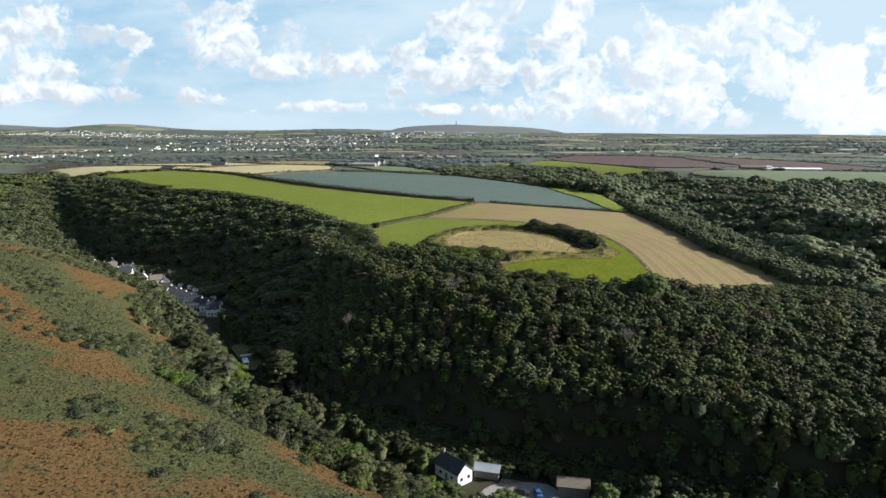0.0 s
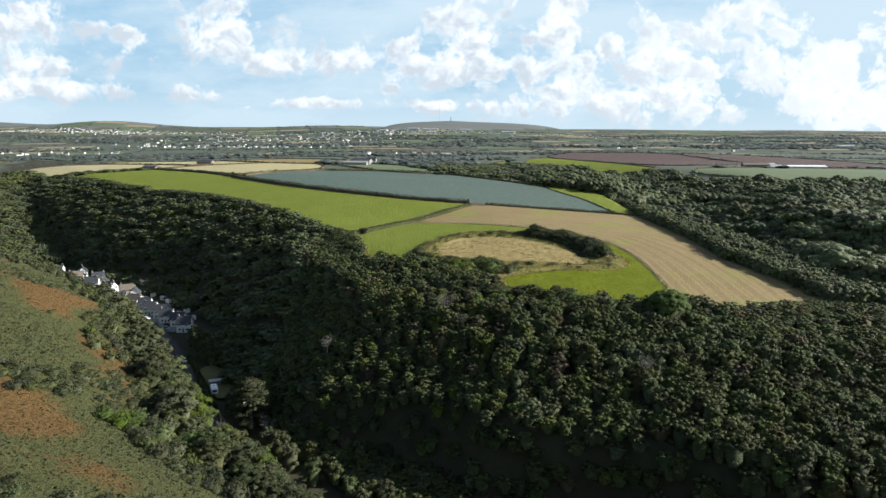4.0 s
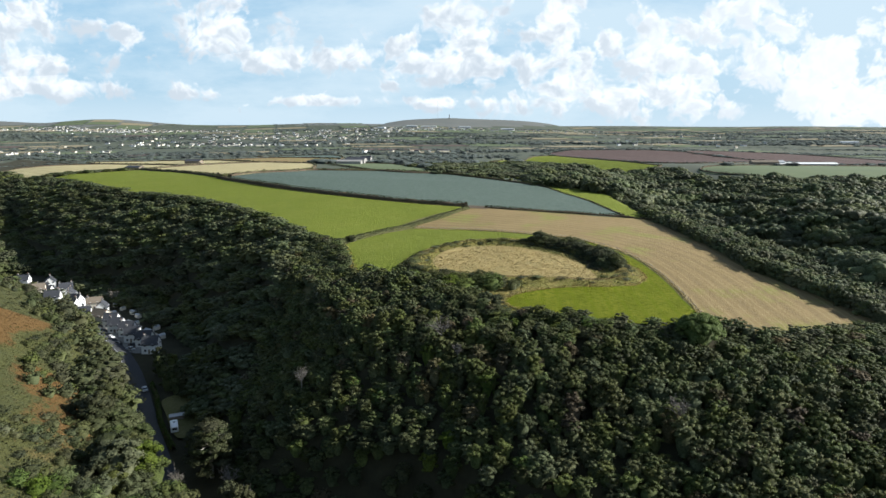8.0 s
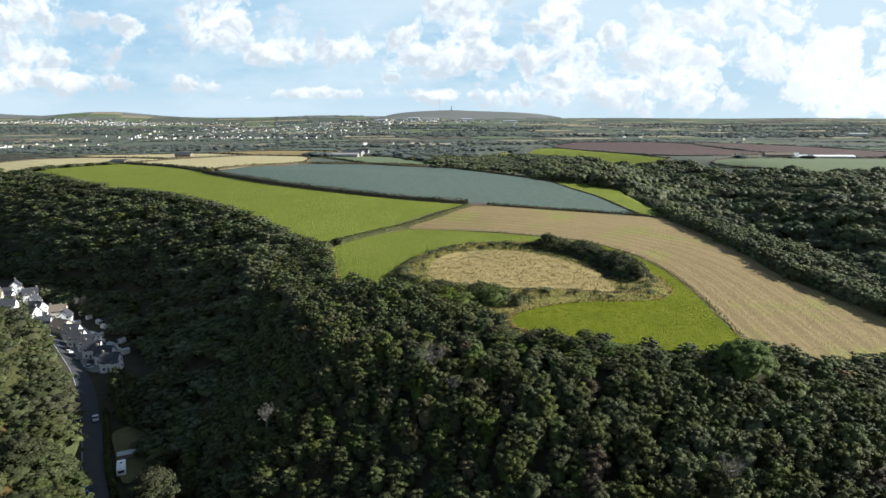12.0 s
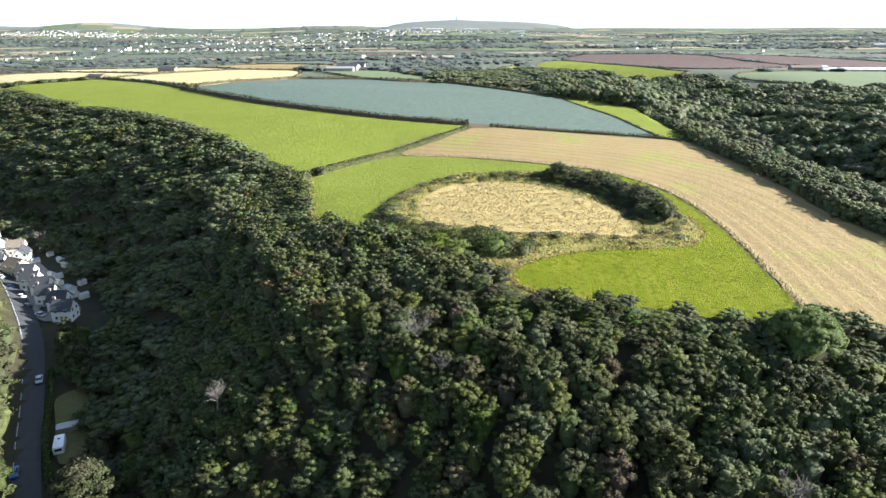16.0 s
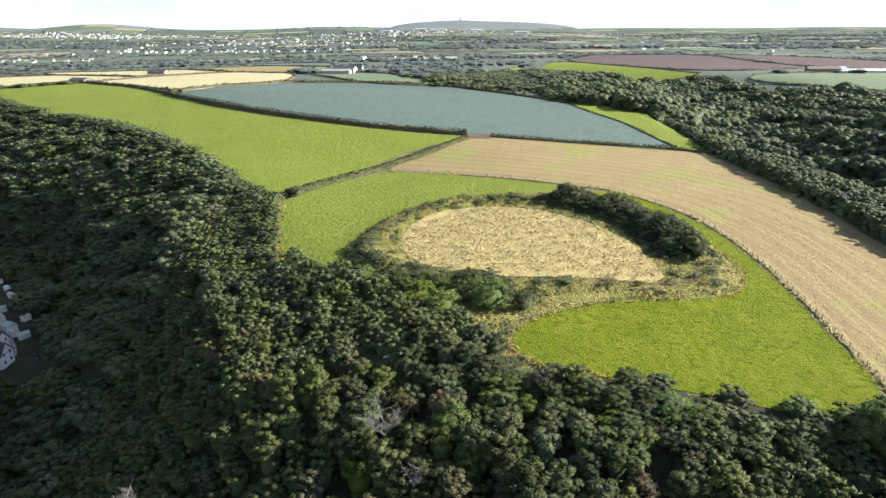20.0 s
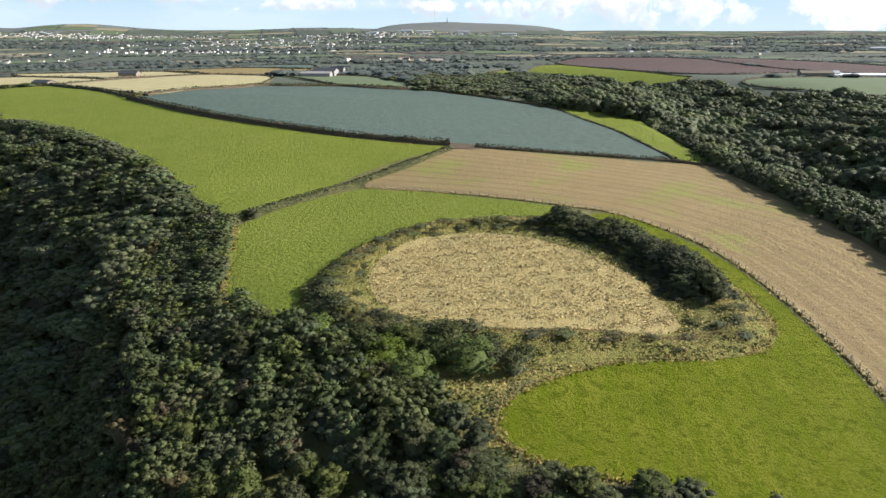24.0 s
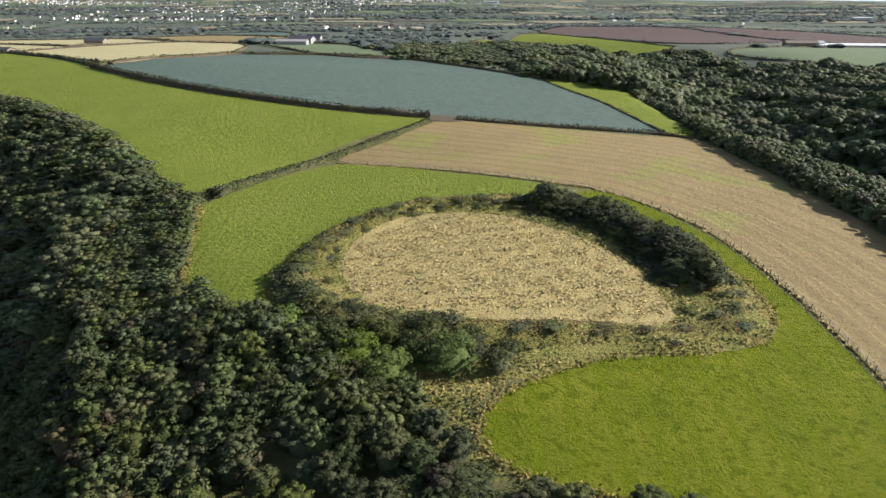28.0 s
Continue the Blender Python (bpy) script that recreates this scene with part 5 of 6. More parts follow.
    for lo, hi, mat, label in ((-9, 0.4, "scrub_leaf", "dense olive thorn scrub along the valley's foot"), (0.4, 0.75, "gorse_leaf", "dark green gorse along the valley's foot"), (0.75, 9, "oak_leaf", "dark young trees along the valley's foot")):
        for m, set_, wx, wz in ((rest[(pick >= lo) & (pick < hi) & ~big[rest]], arrays, 1.15, 1.0), (rest[(pick >= lo) & (pick < hi) & big[rest]], MID_CROWNS, 1.1, 0.55)):
            spread_of(set_, np.stack([x[m], y[m], ground_at(x[m], y[m]) - 0.3, sc[m] * wx, sc[m] * wz * rng.uniform(0.7, 1.2, len(m))], 1), rng, "scrub", mat, label, "scrub")
    # mixed trees on the valley floor, between road and wood
    x, y = jittered(-130, 100, 110, 330, 6.0, rng)
    d, s = along(V1, x, y)
    line, _ = along(ROAD, x, y)
    m = (d > -10) & (d < np.where(x > 20, 19, 11)) & (np.abs(line) > 7) & (np.hypot(x + 82, y - 252) > 16) & (np.hypot(x - 5, y - 164) > 9) & (np.hypot(x - 22, y - 157) > 11) & (np.hypot(x - 36, y - 157) > 8) & (y < 300) & (s > 770) & (np.hypot(x + 61, y - 221) > 7) & (rng.uniform(size=len(x)) < 0.8)
    arrays = [leafy("crown", c, mat) for c in NEAR_CROWNS[:3] for mat in ("oak_leaf", "scrub_leaf", "oak_leaf")]
    tr = trunk_mesh(rng, 7, 0.25)
    for a, b in zip(x[m], y[m]):
        t = new("valley_tree")
        sc = rng.uniform(0.8, 1.3)
        t.matrix_basis = Matrix.LocRotScale((a, b, float(ground_at(a, b)) - 0.3), Euler((0, 0, rng.uniform(0, 6.28))), (sc, sc, sc))
        tagged(t, "mixed green broadleaf tree on the valley floor", "tree", "trees on the valley floor")
        part("crown", arrays[rng.integers(len(arrays))], t)
        part("trunk", tr, t)


build_hedges()
build_fence()
build_ring()
build_single_trees()
build_heath()


# ---- houses, road, yards ----
def slab(a, b, c, d, thick):
    """A thick roof slope through four corners."""
    bm = bmesh.new()
    n = (Vector(b) - Vector(a)).cross(Vector(d) - Vector(a)).normalized() * thick
    lo = [bm.verts.new(p) for p in (a, b, c, d)]
    hi = [bm.verts.new(Vector(p) + n) for p in (a, b, c, d)]
    bm.faces.new(lo[::-1]), bm.faces.new(hi)
    for k in range(4):
        bm.faces.new((lo[k], lo[(k + 1) % 4], hi[(k + 1) % 4], hi[k]))
    return bm


def gabled(wide, long, eave, rise, below=1.5):
    """Walls with two gables; the ridge runs along y."""
    bm = bmesh.new()
    w, l = wide / 2, long / 2
    ring = [(-w, -below), (w, -below), (w, eave), (0, eave + rise), (-w, eave)]
    a = [bm.verts.new((x, -l, z)) for x, z in ring]
    b = [bm.verts.new((x, l, z)) for x, z in ring]
    bm.faces.new(a), bm.faces.new(b[::-1])
    for k in range(5):
        bm.faces.new((a[(k + 1) % 5], a[k], b[k], b[(k + 1) % 5]))
    return bm


def house(name, label, category, wide, long, eave, rise, wall, roof, floors=2, chimneys=1, windows=True, group="", over=0.35):
    ob = new(name)
    tagged(ob, label, category, group)
    part("wall", done("wall", gabled(wide, long, eave, rise), wall), ob)
    w, l = wide / 2 + over, long / 2 + over
    drop = rise * over / (wide / 2)
    up = 0.06
    part("roof", done("roof", [slab((-w, l, eave - drop + up), (-w, -l, eave - drop + up), (0, -l, eave + rise + up), (0, l, eave + rise + up), 0.16),
                               slab((w, -l, eave - drop + up), (w, l, eave - drop + up), (0, l, eave + rise + up), (0, -l, eave + rise + up), 0.16),
                               rod((0, -l, eave + rise + 0.2), (0, l, eave + rise + 0.2), 0.12, 0.12, 6)], roof), ob)
    for k in range(chimneys):
        c = part("chimney", done("chimney", [box((0.7, 0.9, 1.6), (0, (long / 2 - 0.5) * (1 - 2 * k), eave + rise - 0.5)), box((0.85, 1.05, 0.15), (0, (long / 2 - 0.5) * (1 - 2 * k), eave + rise + 0.95))], "granite"), ob)
        part("chimney_pot", done("chimney_pot", rod((0, (long / 2 - 0.5) * (1 - 2 * k), eave + rise + 1.1), (0, (long / 2 - 0.5) * (1 - 2 * k), eave + rise + 1.55), 0.14, 0.11, 8), "brick_red"), c)
    if windows:
        spots = []
        for f in range(floors):
            z = 0.9 + f * 2.6
            for q in (-0.25, 0.25):
                spots += [(wide * q, -long / 2, z, 0), (wide * q, long / 2, z, 0), (-wide / 2, long * q, z, 1), (wide / 2, long * q, z, 1)]
        for x, y, z, turn in spots:
            s = (1.15, 0.12, 1.2) if not turn else (0.12, 1.15, 1.2)
            g = (0.95, 0.14, 1.0) if not turn else (0.14, 0.95, 1.0)
            win = part("window", done("window", box(s, (x, y, z)), "render_white"), ob)
            part("pane", done("pane", box(g, (x, y, z + 0.1)), "glass_dark"), win)
        part("door", done("door", box((0.12, 0.95, 2.05), (-wide / 2 - 0.01, 0, 0)), "timber"), ob)
    return ob


def set_down(ob, x, y, yaw, dz=0.0, scale=1.0):
    ob.matrix_basis = Matrix.LocRotScale((x, y, float(ground_at(x, y)) + dz), Euler((0, 0, radians(yaw))), (scale,) * 3)
    return ob


def again(ob, x, y, yaw, dz=0.0, scale=1.0, label=""):
    c = copy_thing(ob, Matrix.LocRotScale((x, y, float(ground_at(x, y)) + dz), Euler((0, 0, radians(yaw))), None))
    c.scale = (scale,) * 3
    return tagged(c, label) if label else c


def car(label, paint):
    ob = new("car")
    tagged(ob, label, "car", "parked cars")
    part("body", done("body", box((1.75, 4.2, 0.62), (0, 0, 0.3), 0.12), paint, True), ob)
    cab = part("cabin", done("cabin", box((1.6, 2.3, 0.58), (0, -0.15, 0.88), 0.08, (0.82, 0.72)), "glass_dark", True), ob)
    part("car_roof", done("car_roof", box((1.3, 1.6, 0.06), (0, -0.15, 1.43), 0.02), paint, True), cab)
    for x in (-0.82, 0.82):
        for y in (-1.3, 1.3):
            w = part("wheel", done("wheel", rod((x - 0.1, y, 0.32), (x + 0.1, y, 0.32), 0.32, 0.32, 14), "rubber", True), ob)
            part("rim", done("rim", rod((x - 0.115, y, 0.32), (x + 0.115, y, 0.32), 0.19, 0.19, 10), "pale_metal", True), w)
    return ob


def ribbon(line, wide, lift, name, mat, label, category, dash=None, off=0.0):
    """A strip laid along a line; dash: metres on, metres off."""
    pts = np.array(rounded(line, 1.5))
    way = np.gradient(pts, axis=0)
    way /= np.linalg.norm(way, axis=1, keepdims=True)
    side = np.stack([-way[:, 1], way[:, 0]], 1)
    mid = pts + side * off
    zmid = ground_at(mid[:, 0], mid[:, 1]) + lift
    a, b = mid + side * wide / 2, mid - side * wide / 2
    za = zmid if dash else np.maximum(zmid, ground_at(a[:, 0], a[:, 1]) + lift * 0.5)
    zb = zmid if dash else np.maximum(zmid, ground_at(b[:, 0], b[:, 1]) + lift * 0.5)
    v = np.stack([np.column_stack([a, za]), np.column_stack([b, zb])], 1).reshape(-1, 3)
    i = np.arange(len(pts) - 1) * 2
    f = np.stack([i, i + 1, i + 3, i + 2], 1)
    if dash:
        f = f[(np.arange(len(f)) % (dash[0] + dash[1])) < dash[0]]
    return tagged(new(name, mesh_of(name, v, f, mat)), label, category, kind="structure")


def build_valley():
    rng = np.random.default_rng(61)
    ribbon(ROAD, 5.8, 0.35, "road", "asphalt", "dark grey tarmac lane along the valley floor", "road")
    ribbon(ROAD, 0.09, 0.42, "road_marking", "white_line", "thin pale line along the lane's edge", "road marking", off=2.5)
    for line, wide in ((MEADOW_S[10:21], 0.55), (FENCE, 0.5), ([(-40, 350), (-35, 330), (-29, 305), (-18, 293.5)], 0.9), ([(-180, 597.5), (-120, 538), (-76, 502.6), (-30, 473.4), (6, 458.9)], 1.2)):
        ribbon(line, wide, 0.2, "verge", "bank_grass", "pale dry grass verge along the field's edge", "verge")
    # the row of gabled houses beside the lane
    a, b = Vector((-118.5, 317)), Vector((-224, 419))
    way = (b - a).normalized()
    yaw = math.degrees(math.atan2(-way.x, way.y)) + 14
    group = "row of valley houses"
    first = set_down(house("house", "white gabled terrace house with dark slate roof", "house", 6.4, 7.0, 4.4, 3.2, "render_white", "slate", group=group), a.x, a.y, yaw + 34, 0.2, 0.9)
    plain = set_down(house("house", "white gabled house with plain slate roof", "house", 6.4, 7.6, 4.4, 3.0, "render_white", "slate", group=group, chimneys=2), *(a + way * 99), yaw + 20, 0.2)
    cream = set_down(house("house", "cream rendered house with brown tiled roof", "house", 7.0, 8.0, 4.2, 2.8, "render_cream", "old_roof", group=group), *(a + way * 59), yaw + 8, 0.2)
    for k in range(1, 6):
        p = a + way * (k * 9.8) + Vector((way.y, -way.x)) * (1.2 * (k % 2))
        again(first, p.x, p.y, yaw + 34, 0.2, 0.88)
    for k, (o, side, turn, src) in enumerate([(68, -5, 90, plain), (76, 6, 0, first), (83, -6, 60, plain), (90, 7, 90, cream), (108, -8, 90, plain), (117, 3, 0, plain), (126, -6, 70, first), (134, 6, 100, plain), (148, -2, 90, plain), (160, 5, 10, first), (172, -6, 80, plain), (74, -16, 85, plain), (96, -17, 95, cream)]):
        p = a + way * o + Vector((way.y, -way.x)) * side
        again(src, p.x, p.y, yaw + turn - 40, 0.2, rng.uniform(0.76, 0.92))
    side = Vector((way.y, -way.x))
    sheet("yard", "gravel", "pale gravel fronts and yards beside the houses", [tuple(a + way * o + side * q) for o, q in ((2, -6), (30, -8), (70, -9), (120, -9), (120, 9), (70, 10), (30, 8), (2, 5))], 3.0, 0.35, category="yard")
    # sheds and greenhouses in the long back gardens
    shed = set_down(house("garden_shed", "small pale garden shed with felt roof", "shed", 2.6, 4.2, 2.0, 0.7, "render_cream", "grey_metal", 1, 0, False, "garden sheds", over=0.15), *(a + way * 24 + side * 8.5), yaw, 0.1)
    for k in range(14):
        p = a + way * (14 + k * 7 + rng.uniform(-2, 2)) + side * rng.uniform(8.0, 17)
        again(shed, p.x, p.y, yaw + rng.choice([0, 90]) + rng.uniform(-8, 8), 0.1, rng.uniform(0.55, 0.8))
    # caravan on the grass beside the lane
    van = new("caravan")
    tagged(van, "white touring caravan with dark window on the grass", "caravan")
    part("body", done("body", box((2.3, 5.6, 2.1), (0, 0, 0.55), 0.25), "car_paint_white", True), van)
    part("window", done("window", box((1.5, 0.1, 0.7), (0, -2.78, 1.5), 0.02), "glass_dark"), van)
    part("window", done("window", box((0.1, 1.2, 0.6), (-1.13, 0.6, 1.5), 0.02), "glass_dark"), van)
    part("roof_light", done("roof_light", box((0.6, 0.6, 0.08), (0, 0.8, 2.64), 0.02), "glass_dark"), van)
    for x in (-1.05, 1.05):
        part("wheel", done("wheel", rod((x - 0.1, 0, 0.3), (x + 0.1, 0, 0.3), 0.32, 0.32, 14), "rubber", True), van)
    part("drawbar", done("drawbar", rod((0, -2.7, 0.55), (0, -4.0, 0.5), 0.06, 0.05), "grey_metal"), van)
    set_down(van, -80.5, 247, 25, 0.12)
    set_down(house("garden_shed", "low grey shed beside the caravan", "shed", 2.4, 4.5, 1.9, 0.4, "timber", "grey_metal", 1, 0, False, "garden sheds", over=0.1), -82.5, 254, 115, 0.1)
    sheet("lawn", "rough_grass", "mown grass plot beside the lane", [(-77, 241), (-74, 250), (-85, 272), (-93, 268), (-88, 258)], 2.0, 0.9, (1, 1), category="lawn")
    hedge([(-76, 235), (-87, 252), (-95, 268), (-103, 282)], 1.8, 1.9, 0.5, 60, "clipped bright green hedge along the lane", leaf_mat="bright_leaf", step=1.5)
    # cars
    silver, blue = car("small silver car parked beside the lane", "car_paint_silver"), car("small blue car on the lane", "car_paint_blue")
    white, dark = car("small white car parked beside a house", "car_paint_white"), car("dark car parked beside the houses", "car_paint_dark")
    set_down(silver, -103.2, 276.5, 30, 0.37), set_down(blue, -85.6, 238.0, 30, 0.38), set_down(white, -120, 316, 60, 0.1), set_down(dark, -129.5, 323, yaw, 0.37)
    for k, src in enumerate((silver, dark, white, blue, silver, white, dark, silver, white)):
        p = a + way * (8 + k * 11.5) - Vector((way.y, -way.x)) * rng.uniform(5.6, 7.0)
        again(src, p.x, p.y, yaw + rng.uniform(-6, 6), 0.25)
    # cottage and yard under the near slope
    cot = set_down(house("cottage", "white gabled cottage with dark slate roof", "cottage", 5.6, 9.5, 3.4, 2.5, "render_white", "slate", 1, 1), 3.6, 167.0, 42, 0.3)
    set_down(house("outbuilding", "grey-roofed lean outbuilding beside the cottage", "outbuilding", 4.2, 7.0, 2.3, 1.1, "stone_wall", "grey_metal", 1, 0, False), 13.5, 168.5, 75, 0.2)
    set_down(house("barn", "stone barn with mossy brown roof", "barn", 5.2, 8.4, 3.0, 1.2, "stone_wall", "old_roof", 1, 0, False), 36.5, 160, 80, 0.2)
    sheet("yard", "gravel", "pale gravel yard beside the cottage", [(10, 152), (14, 163), (30, 164), (34, 152), (22, 147)], 2.5, 0.14, category="yard")
    again(dark, 22, 159, 80, 0.2), again(blue, 26.5, 158.5, 10, 0.2), again(silver, 30, 154, 120, 0.2)
    # spars stacked in the yard
    stack = new("timber_stack")
    tagged(stack, "pale timber spars stacked in the yard", "timber")
    for k in range(9):
        part("spar", done("spar", rod((-3, k * 0.42, 0.25 + 0.1 * (k % 3)), (3, k * 0.42 + 0.3, 0.3 + 0.12 * (k % 2)), 0.09, 0.07, 6), "bare_twig"), stack)
    set_down(stack, 19, 162, -20, 0.2)


# ---- the far country ----
def build_far():
    rng = np.random.default_rng(71)
    clumps = [crown(rng, 6.6, 8.0, 1, 3, 2.0, 0.8, 0.2, 3, 0.4, 0) for _ in range(9)]
    clumps = [(v, f, (n * 0.3 + np.array([0, 0, 1.0])) / np.linalg.norm(n * 0.3 + np.array([0, 0, 1.0]), axis=1, keepdims=True)) for v, f, n in clumps]
    turn = radians(14)
    ca, sa = math.cos(turn), math.sin(turn)
    cw, ch = 200.0, 150.0
    spots, n = [], len(FIELDS) + len(FAR_FIELDS)
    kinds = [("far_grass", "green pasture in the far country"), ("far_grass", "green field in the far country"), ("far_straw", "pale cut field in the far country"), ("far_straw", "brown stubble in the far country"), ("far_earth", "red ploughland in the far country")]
    for i in range(-26, 27):
        for j in range(2, 34):
            ox, oy = rng.uniform(-0.12, 0.12, 2)
            u, v = i * cw, 700 + j * ch * 0.85
            x, y = u * ca - v * sa + 330, u * sa + v * ca
            if y < 980 or y > 4700 or abs(x) > 0.74 * y + 120:
                continue
            if abs(x - 270) < 750 and y > 4050:
                continue
            busy = any(inside(p, np.array([x]), np.array([y]))[0] for _, _, p in FAR_FIELDS)
            quad = [(x + (a * ca - b * sa) * 0.5, y + (a * sa + b * ca) * 0.5) for a, b in ((-cw * (0.92 + ox), -ch * 0.75), (cw * 0.92, -ch * (0.75 + oy)), (cw * (0.9 - ox), ch * 0.75), (-cw * 0.92, ch * (0.77 + oy)))]
            clash = busy or any(inside(p, np.array([q[0]]), np.array([q[1]]))[0] for _, _, p in FAR_FIELDS for q in quad)
            clash = clash or any(inside(quad, np.array([q[0]]), np.array([q[1]]))[0] for _, _, p in FAR_FIELDS for q in p)
            if not clash and rng.uniform() < (0.26 if y < 3300 else 0.55) and y > 1200:
                n += 1
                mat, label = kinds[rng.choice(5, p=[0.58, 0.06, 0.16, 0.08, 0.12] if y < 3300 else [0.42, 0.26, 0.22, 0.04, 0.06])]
                c = np.array(quad)
                g = np.linspace(0, 1, 5)
                uu, vv = np.meshgrid(g, g)
                p = c[0] * ((1 - uu) * (1 - vv))[..., None] + c[1] * (uu * (1 - vv))[..., None] + c[2] * (uu * vv)[..., None] + c[3] * ((1 - uu) * vv)[..., None]
                z = ground_at(p[..., 0], p[..., 1]) + 1.4
                k = np.arange(25).reshape(5, 5)
                f = np.stack([k[:-1, :-1], k[:-1, 1:], k[1:, 1:], k[1:, :-1]], -1).reshape(-1, 4)
                tagged(new("field_%d" % n, mesh_of("field", np.dstack([p, z]).reshape(-1, 3), f, mat, flat=False)), label, "field", kind="structure")
            for e in (0, 1):
                if rng.uniform() > 0.72:
                    continue
                p, q = Vector(quad[e]), Vector(quad[e + 1])
                out = Vector(((p + q) / 2 - Vector((x, y)))).normalized() * 9
                gap = 8 if y < 2600 else 15
                for k in range(int((q - p).length / gap)):
                    s = p.lerp(q, (k + rng.uniform(0, 1)) * gap / (q - p).length) + out
                    if rng.uniform() < 0.92 and not busy:
                        w = rng.uniform(0.35, 0.95) * (1.0 if y < 2600 else 1.5)
                        spots.append((s.x + rng.normal() * 4, s.y + rng.normal() * 4, w * 1.7, w * rng.uniform(0.3, 0.6)))
    # small woods
    for x, y, rx, ry, k in ((-20, 880, 80, 30, 40), (-60, 1000, 90, 40, 50), (60, 1120, 120, 60, 90), (-100, 1330, 180, 60, 110), (250, 1500, 260, 60, 130), (520, 1640, 260, 50, 130), (-420, 1500, 200, 60, 90), (900, 1700, 300, 60, 130), (820, 1250, 120, 40, 50), (-900, 1500, 300, 80, 140), (-1300, 2000, 380, 90, 140), (-600, 2300, 380, 80, 130),
                               (200, 2300, 500, 90, 170), (1100, 2400, 500, 90, 170), (1700, 2600, 450, 100, 150), (0, 2900, 600, 100, 150), (1500, 3400, 800, 120, 170), (-1500, 3000, 500, 120, 140), (-132, 846, 20, 12, 34), (-60, 862, 26, 8, 24), (-30, 790, 26, 40, 40), (480, 860, 120, 16, 40), (720, 930, 160, 40, 60), (560, 700, 120, 60, 60)):
        a, r = rng.uniform(0, 6.28, k), np.sqrt(rng.uniform(0, 1, k))
        for s, t in zip(x + np.cos(a) * r * rx, y + np.sin(a) * r * ry):
            w = rng.uniform(0.7, 1.35) * (1.0 if y < 2200 else 1.4)
            spots.append((s, t, w * 1.35, w * rng.uniform(0.55, 0.85)))
    for _ in range(70):
        y = rng.uniform(1250, 4000)
        x, rx = rng.uniform(-0.72, 0.72) * y, rng.uniform(90, 320)
        for _ in range(int(rx * 0.24)):
            w = rng.uniform(0.7, 1.3) * (1.0 if y < 2200 else 1.5)
            spots.append((x + rng.normal() * rx * 0.5, y + rng.normal() * 26, w * 1.5, w * rng.uniform(0.45, 0.75)))
    sp = np.array(spots)
    keep = np.ones(len(sp), bool)
    for _, _, p in FAR_FIELDS:
        keep &= ~inside(p, sp[:, 0], sp[:, 1])
    sp = sp[keep]
    z = ground_at(sp[:, 0], sp[:, 1]) - 0.4
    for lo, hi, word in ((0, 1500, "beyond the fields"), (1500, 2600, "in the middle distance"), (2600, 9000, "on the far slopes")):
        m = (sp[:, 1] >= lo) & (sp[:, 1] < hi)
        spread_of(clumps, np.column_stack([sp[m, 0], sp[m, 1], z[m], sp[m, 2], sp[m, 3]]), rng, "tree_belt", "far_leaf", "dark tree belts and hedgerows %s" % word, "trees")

    # towns: small gabled blocks
    def town(zones, label, tall=1.0):
        V, F, S = [], [], []
        base = np.array([(-1, -1, 0), (1, -1, 0), (1, 1, 0), (-1, 1, 0), (-1, -1, 1), (1, -1, 1), (1, 1, 1), (-1, 1, 1), (-1.05, 0, 1.55), (1.05, 0, 1.55)], float)
        for cx, cy, rx, ry, count in zones:
            for _ in range(int(count * 0.8)):
                x, y = cx + rng.normal() * rx * 0.5, cy + rng.normal() * ry * 0.5
                w, l, h = rng.uniform(2.6, 4.0), rng.uniform(3.5, 8), rng.uniform(3.4, 4.8) * tall
                a = rng.uniform(-0.5, 0.5) + (1.57 if rng.uniform() < 0.3 else 0)
                p = base * np.array([l, w, h])
                q = np.stack([p[:, 0] * math.cos(a) - p[:, 1] * math.sin(a) + x, p[:, 0] * math.sin(a) + p[:, 1] * math.cos(a) + y, p[:, 2] + float(height(x, y)) - 0.6], 1)
                o = 10 * len(V)
                V.append(q)
                F += [(o, o + 1, o + 5, o + 4), (o + 1, o + 2, o + 6, o + 5), (o + 2, o + 3, o + 7, o + 6), (o + 3, o, o + 4, o + 7), (o + 4, o + 5, o + 9, o + 8), (o + 6, o + 7, o + 8, o + 9), (o + 5, o + 6, o + 9), (o + 7, o + 4, o + 8)]
                wall, roof = (0 if rng.uniform() < 0.45 else 1), (2 if rng.uniform() < 0.7 else 3)
                S += [wall] * 4 + [roof] * 2 + [wall] * 2
        tagged(new("distant_houses", mesh_of("distant_houses", np.concatenate(V), F, ["render_white", "render_cream", "slate", "old_roof"], S)), label, "town", kind="stuff")

    town([(-2300, 3900, 760, 190, 420), (-2900, 3800, 420, 220, 140), (-1650, 3800, 500, 240, 120)], "white houses of a town on the far hillside")
    town([(-700, 2950, 620, 420, 260), (-250, 3500, 620, 260, 190), (350, 3750, 700, 200, 150), (-700, 2150, 330, 160, 70), (-300, 2500, 300, 120, 60)], "scattered white houses of a distant town")
    town([(900, 2400, 620, 300, 60), (1500, 3200, 700, 300, 50), (620, 1800, 300, 90, 18), (-1100, 1700, 300, 120, 40), (-900, 2300, 300, 150, 40), (-60, 1450, 120, 50, 10)], "isolated white houses among far fields")
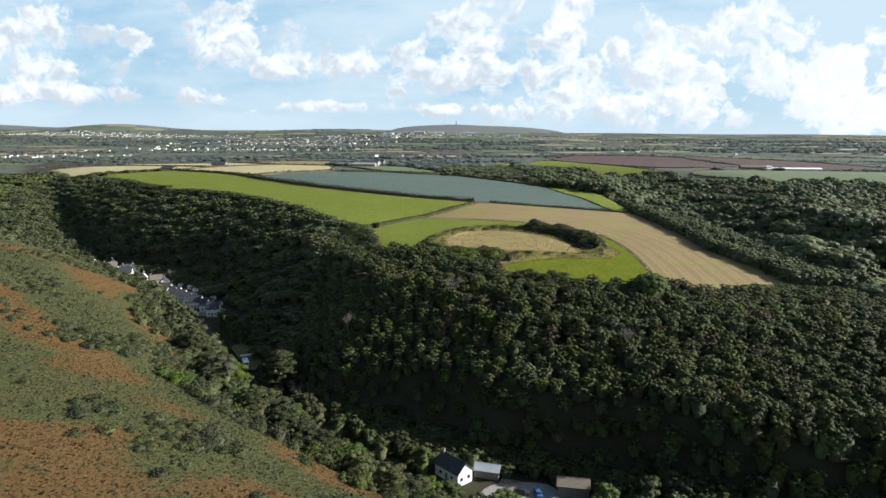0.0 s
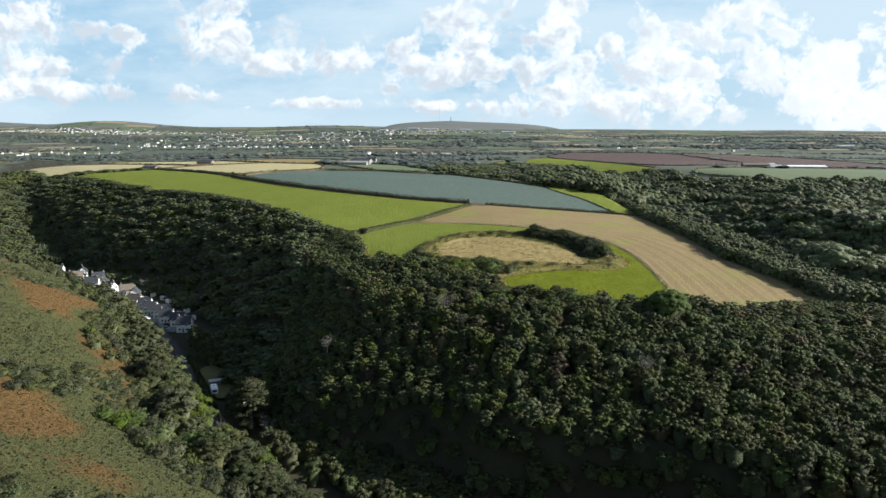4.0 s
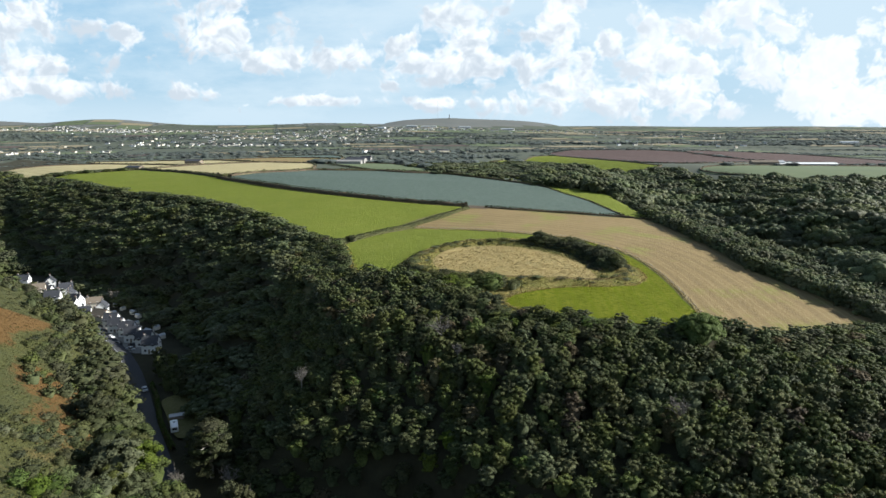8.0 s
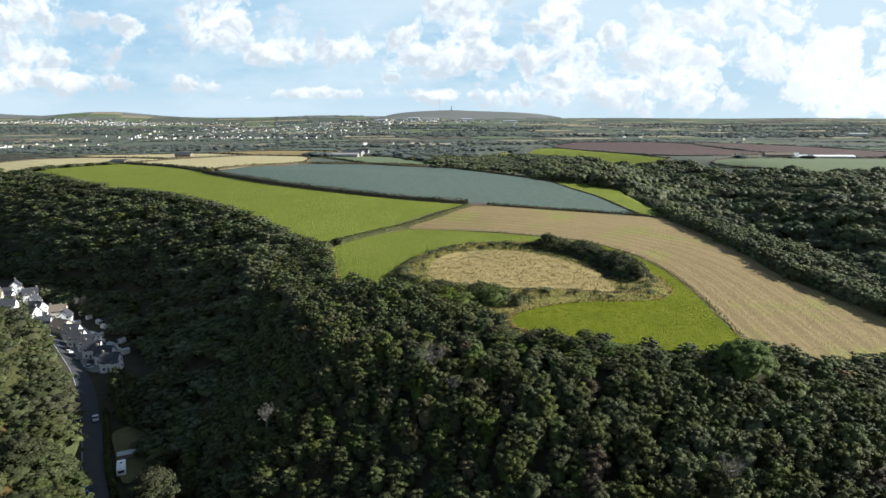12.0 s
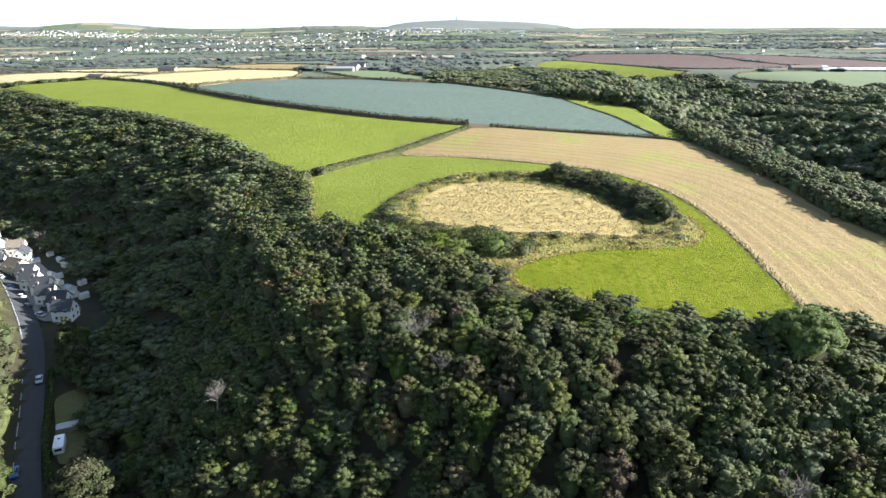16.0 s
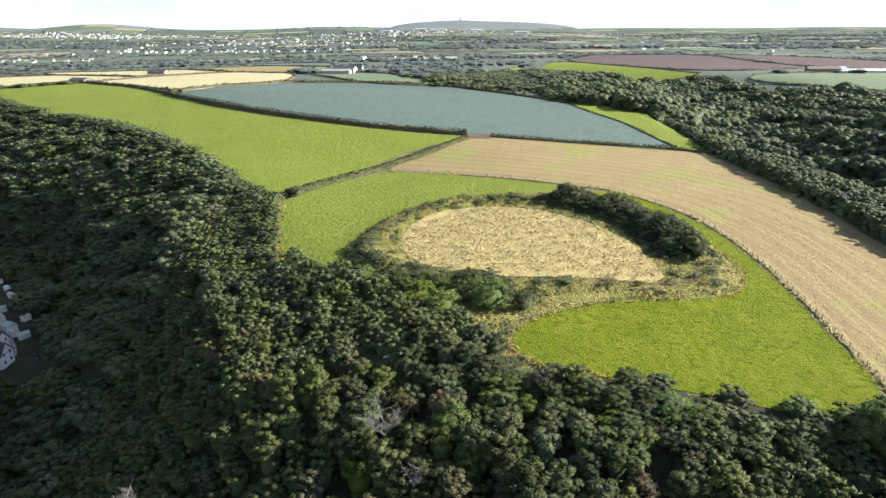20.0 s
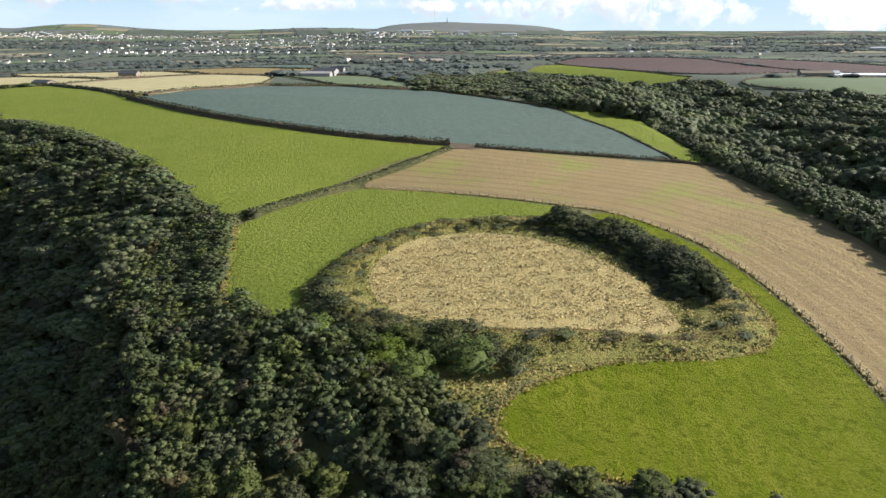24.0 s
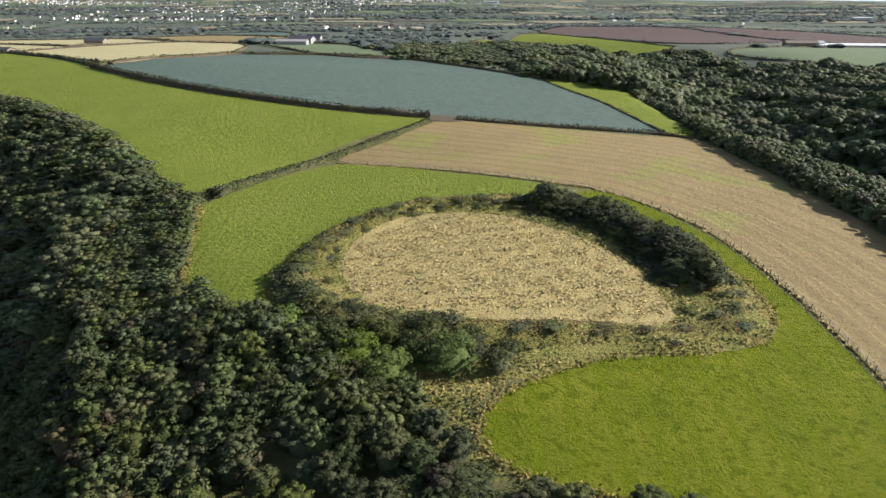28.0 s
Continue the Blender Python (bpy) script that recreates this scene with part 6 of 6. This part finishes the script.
    for x, y, l, w, h in ((-140, 3850, 60, 25, 9), (-40, 3820, 90, 22, 8), (170, 3880, 70, 30, 9), (420, 3800, 80, 24, 8), (-300, 3600, 50, 20, 8), (1560, 2450, 60, 24, 9), (-2700, 3750, 90, 30, 10)):
        set_down(house("warehouse", "long white warehouse on the town's edge", "warehouse", w, l, h, 2.0, "pale_metal", "pale_metal", 1, 0, False, "far warehouses"), x, y, 80 + rng.uniform(-20, 20))
    sheet("gateway", "earth", "bare trodden earth in the field gateway", [(22.5, 452), (35, 450), (37, 459), (24, 462)], 1.5, 0.25, category="gateway")
    # the farm behind the cabbage field
    g = "farm buildings"
    set_down(house("barn", "large grey metal barn at the farm", "barn", 14, 24, 5.0, 2.6, "granite", "slate", 1, 0, False, g), -97, 858, 78)
    set_down(house("barn", "long low pale barn at the farm", "barn", 11, 30, 3.4, 1.8, "granite", "granite", 1, 0, False, g), -103, 838, 84)
    set_down(house("farmhouse", "grey stone farmhouse with slate roof", "house", 8, 14, 5.2, 3.0, "granite", "slate", 2, 2, True, g), -88, 884, 80)
    set_down(house("barn", "low dark-roofed barn at the field's edge", "barn", 9, 18, 2.4, 1.8, "timber", "slate", 1, 0, False, g), -318, 738, 70)
    set_down(house("barn", "dark open barn among pale fields", "barn", 10, 20, 3.2, 2.2, "timber", "slate", 1, 0, False, g), -305, 870, 82)
    # the long pale shed across the valley
    set_down(house("poultry_shed", "very long white low shed", "shed", 14, 75, 2.6, 1.6, "grey_metal", "render_white", 1, 0, False, g), 500, 905, 84)
    set_down(house("barn", "brown-roofed barn beside the long shed", "barn", 12, 34, 4.0, 2.4, "timber", "old_roof", 1, 0, False, g), 440, 900, 82)
    set_down(house("barn", "small pale barn beside the long shed", "barn", 10, 18, 4.0, 2.2, "pale_metal", "grey_metal", 1, 0, False, g), 462, 910, 88)
    # the column and the mast on the moor
    col = new("monument")
    tagged(col, "tall granite column on the moorland summit", "monument")
    part("base", done("base", box((9, 9, 6), (0, 0, -3), 0.3), "granite"), col)
    part("shaft", done("shaft", box((5, 5, 21), (0, 0, 3), 0.2, (0.7, 0.7)), "granite"), col)
    part("cap", done("cap", box((3.6, 3.6, 4), (0, 0, 24), 0.1, (0.1, 0.1)), "granite"), col)
    set_down(col, 96, 4600, 0)
    mast = new("radio_mast")
    tagged(mast, "thin tall radio mast behind the moor", "mast")
    part("pole", done("pole", rod((0, 0, -4), (0, 0, 125), 0.9, 0.7, 6), "grey_metal"), mast)
    for k in range(3):
        a = k * 2.09
        part("stay", done("stay", rod((0, 0, 95), (math.cos(a) * 60, math.sin(a) * 60, -4), 0.12, 0.12, 4), "grey_metal"), mast)
    set_down(mast, 14, 4560, 0)


build_valley()
build_far()
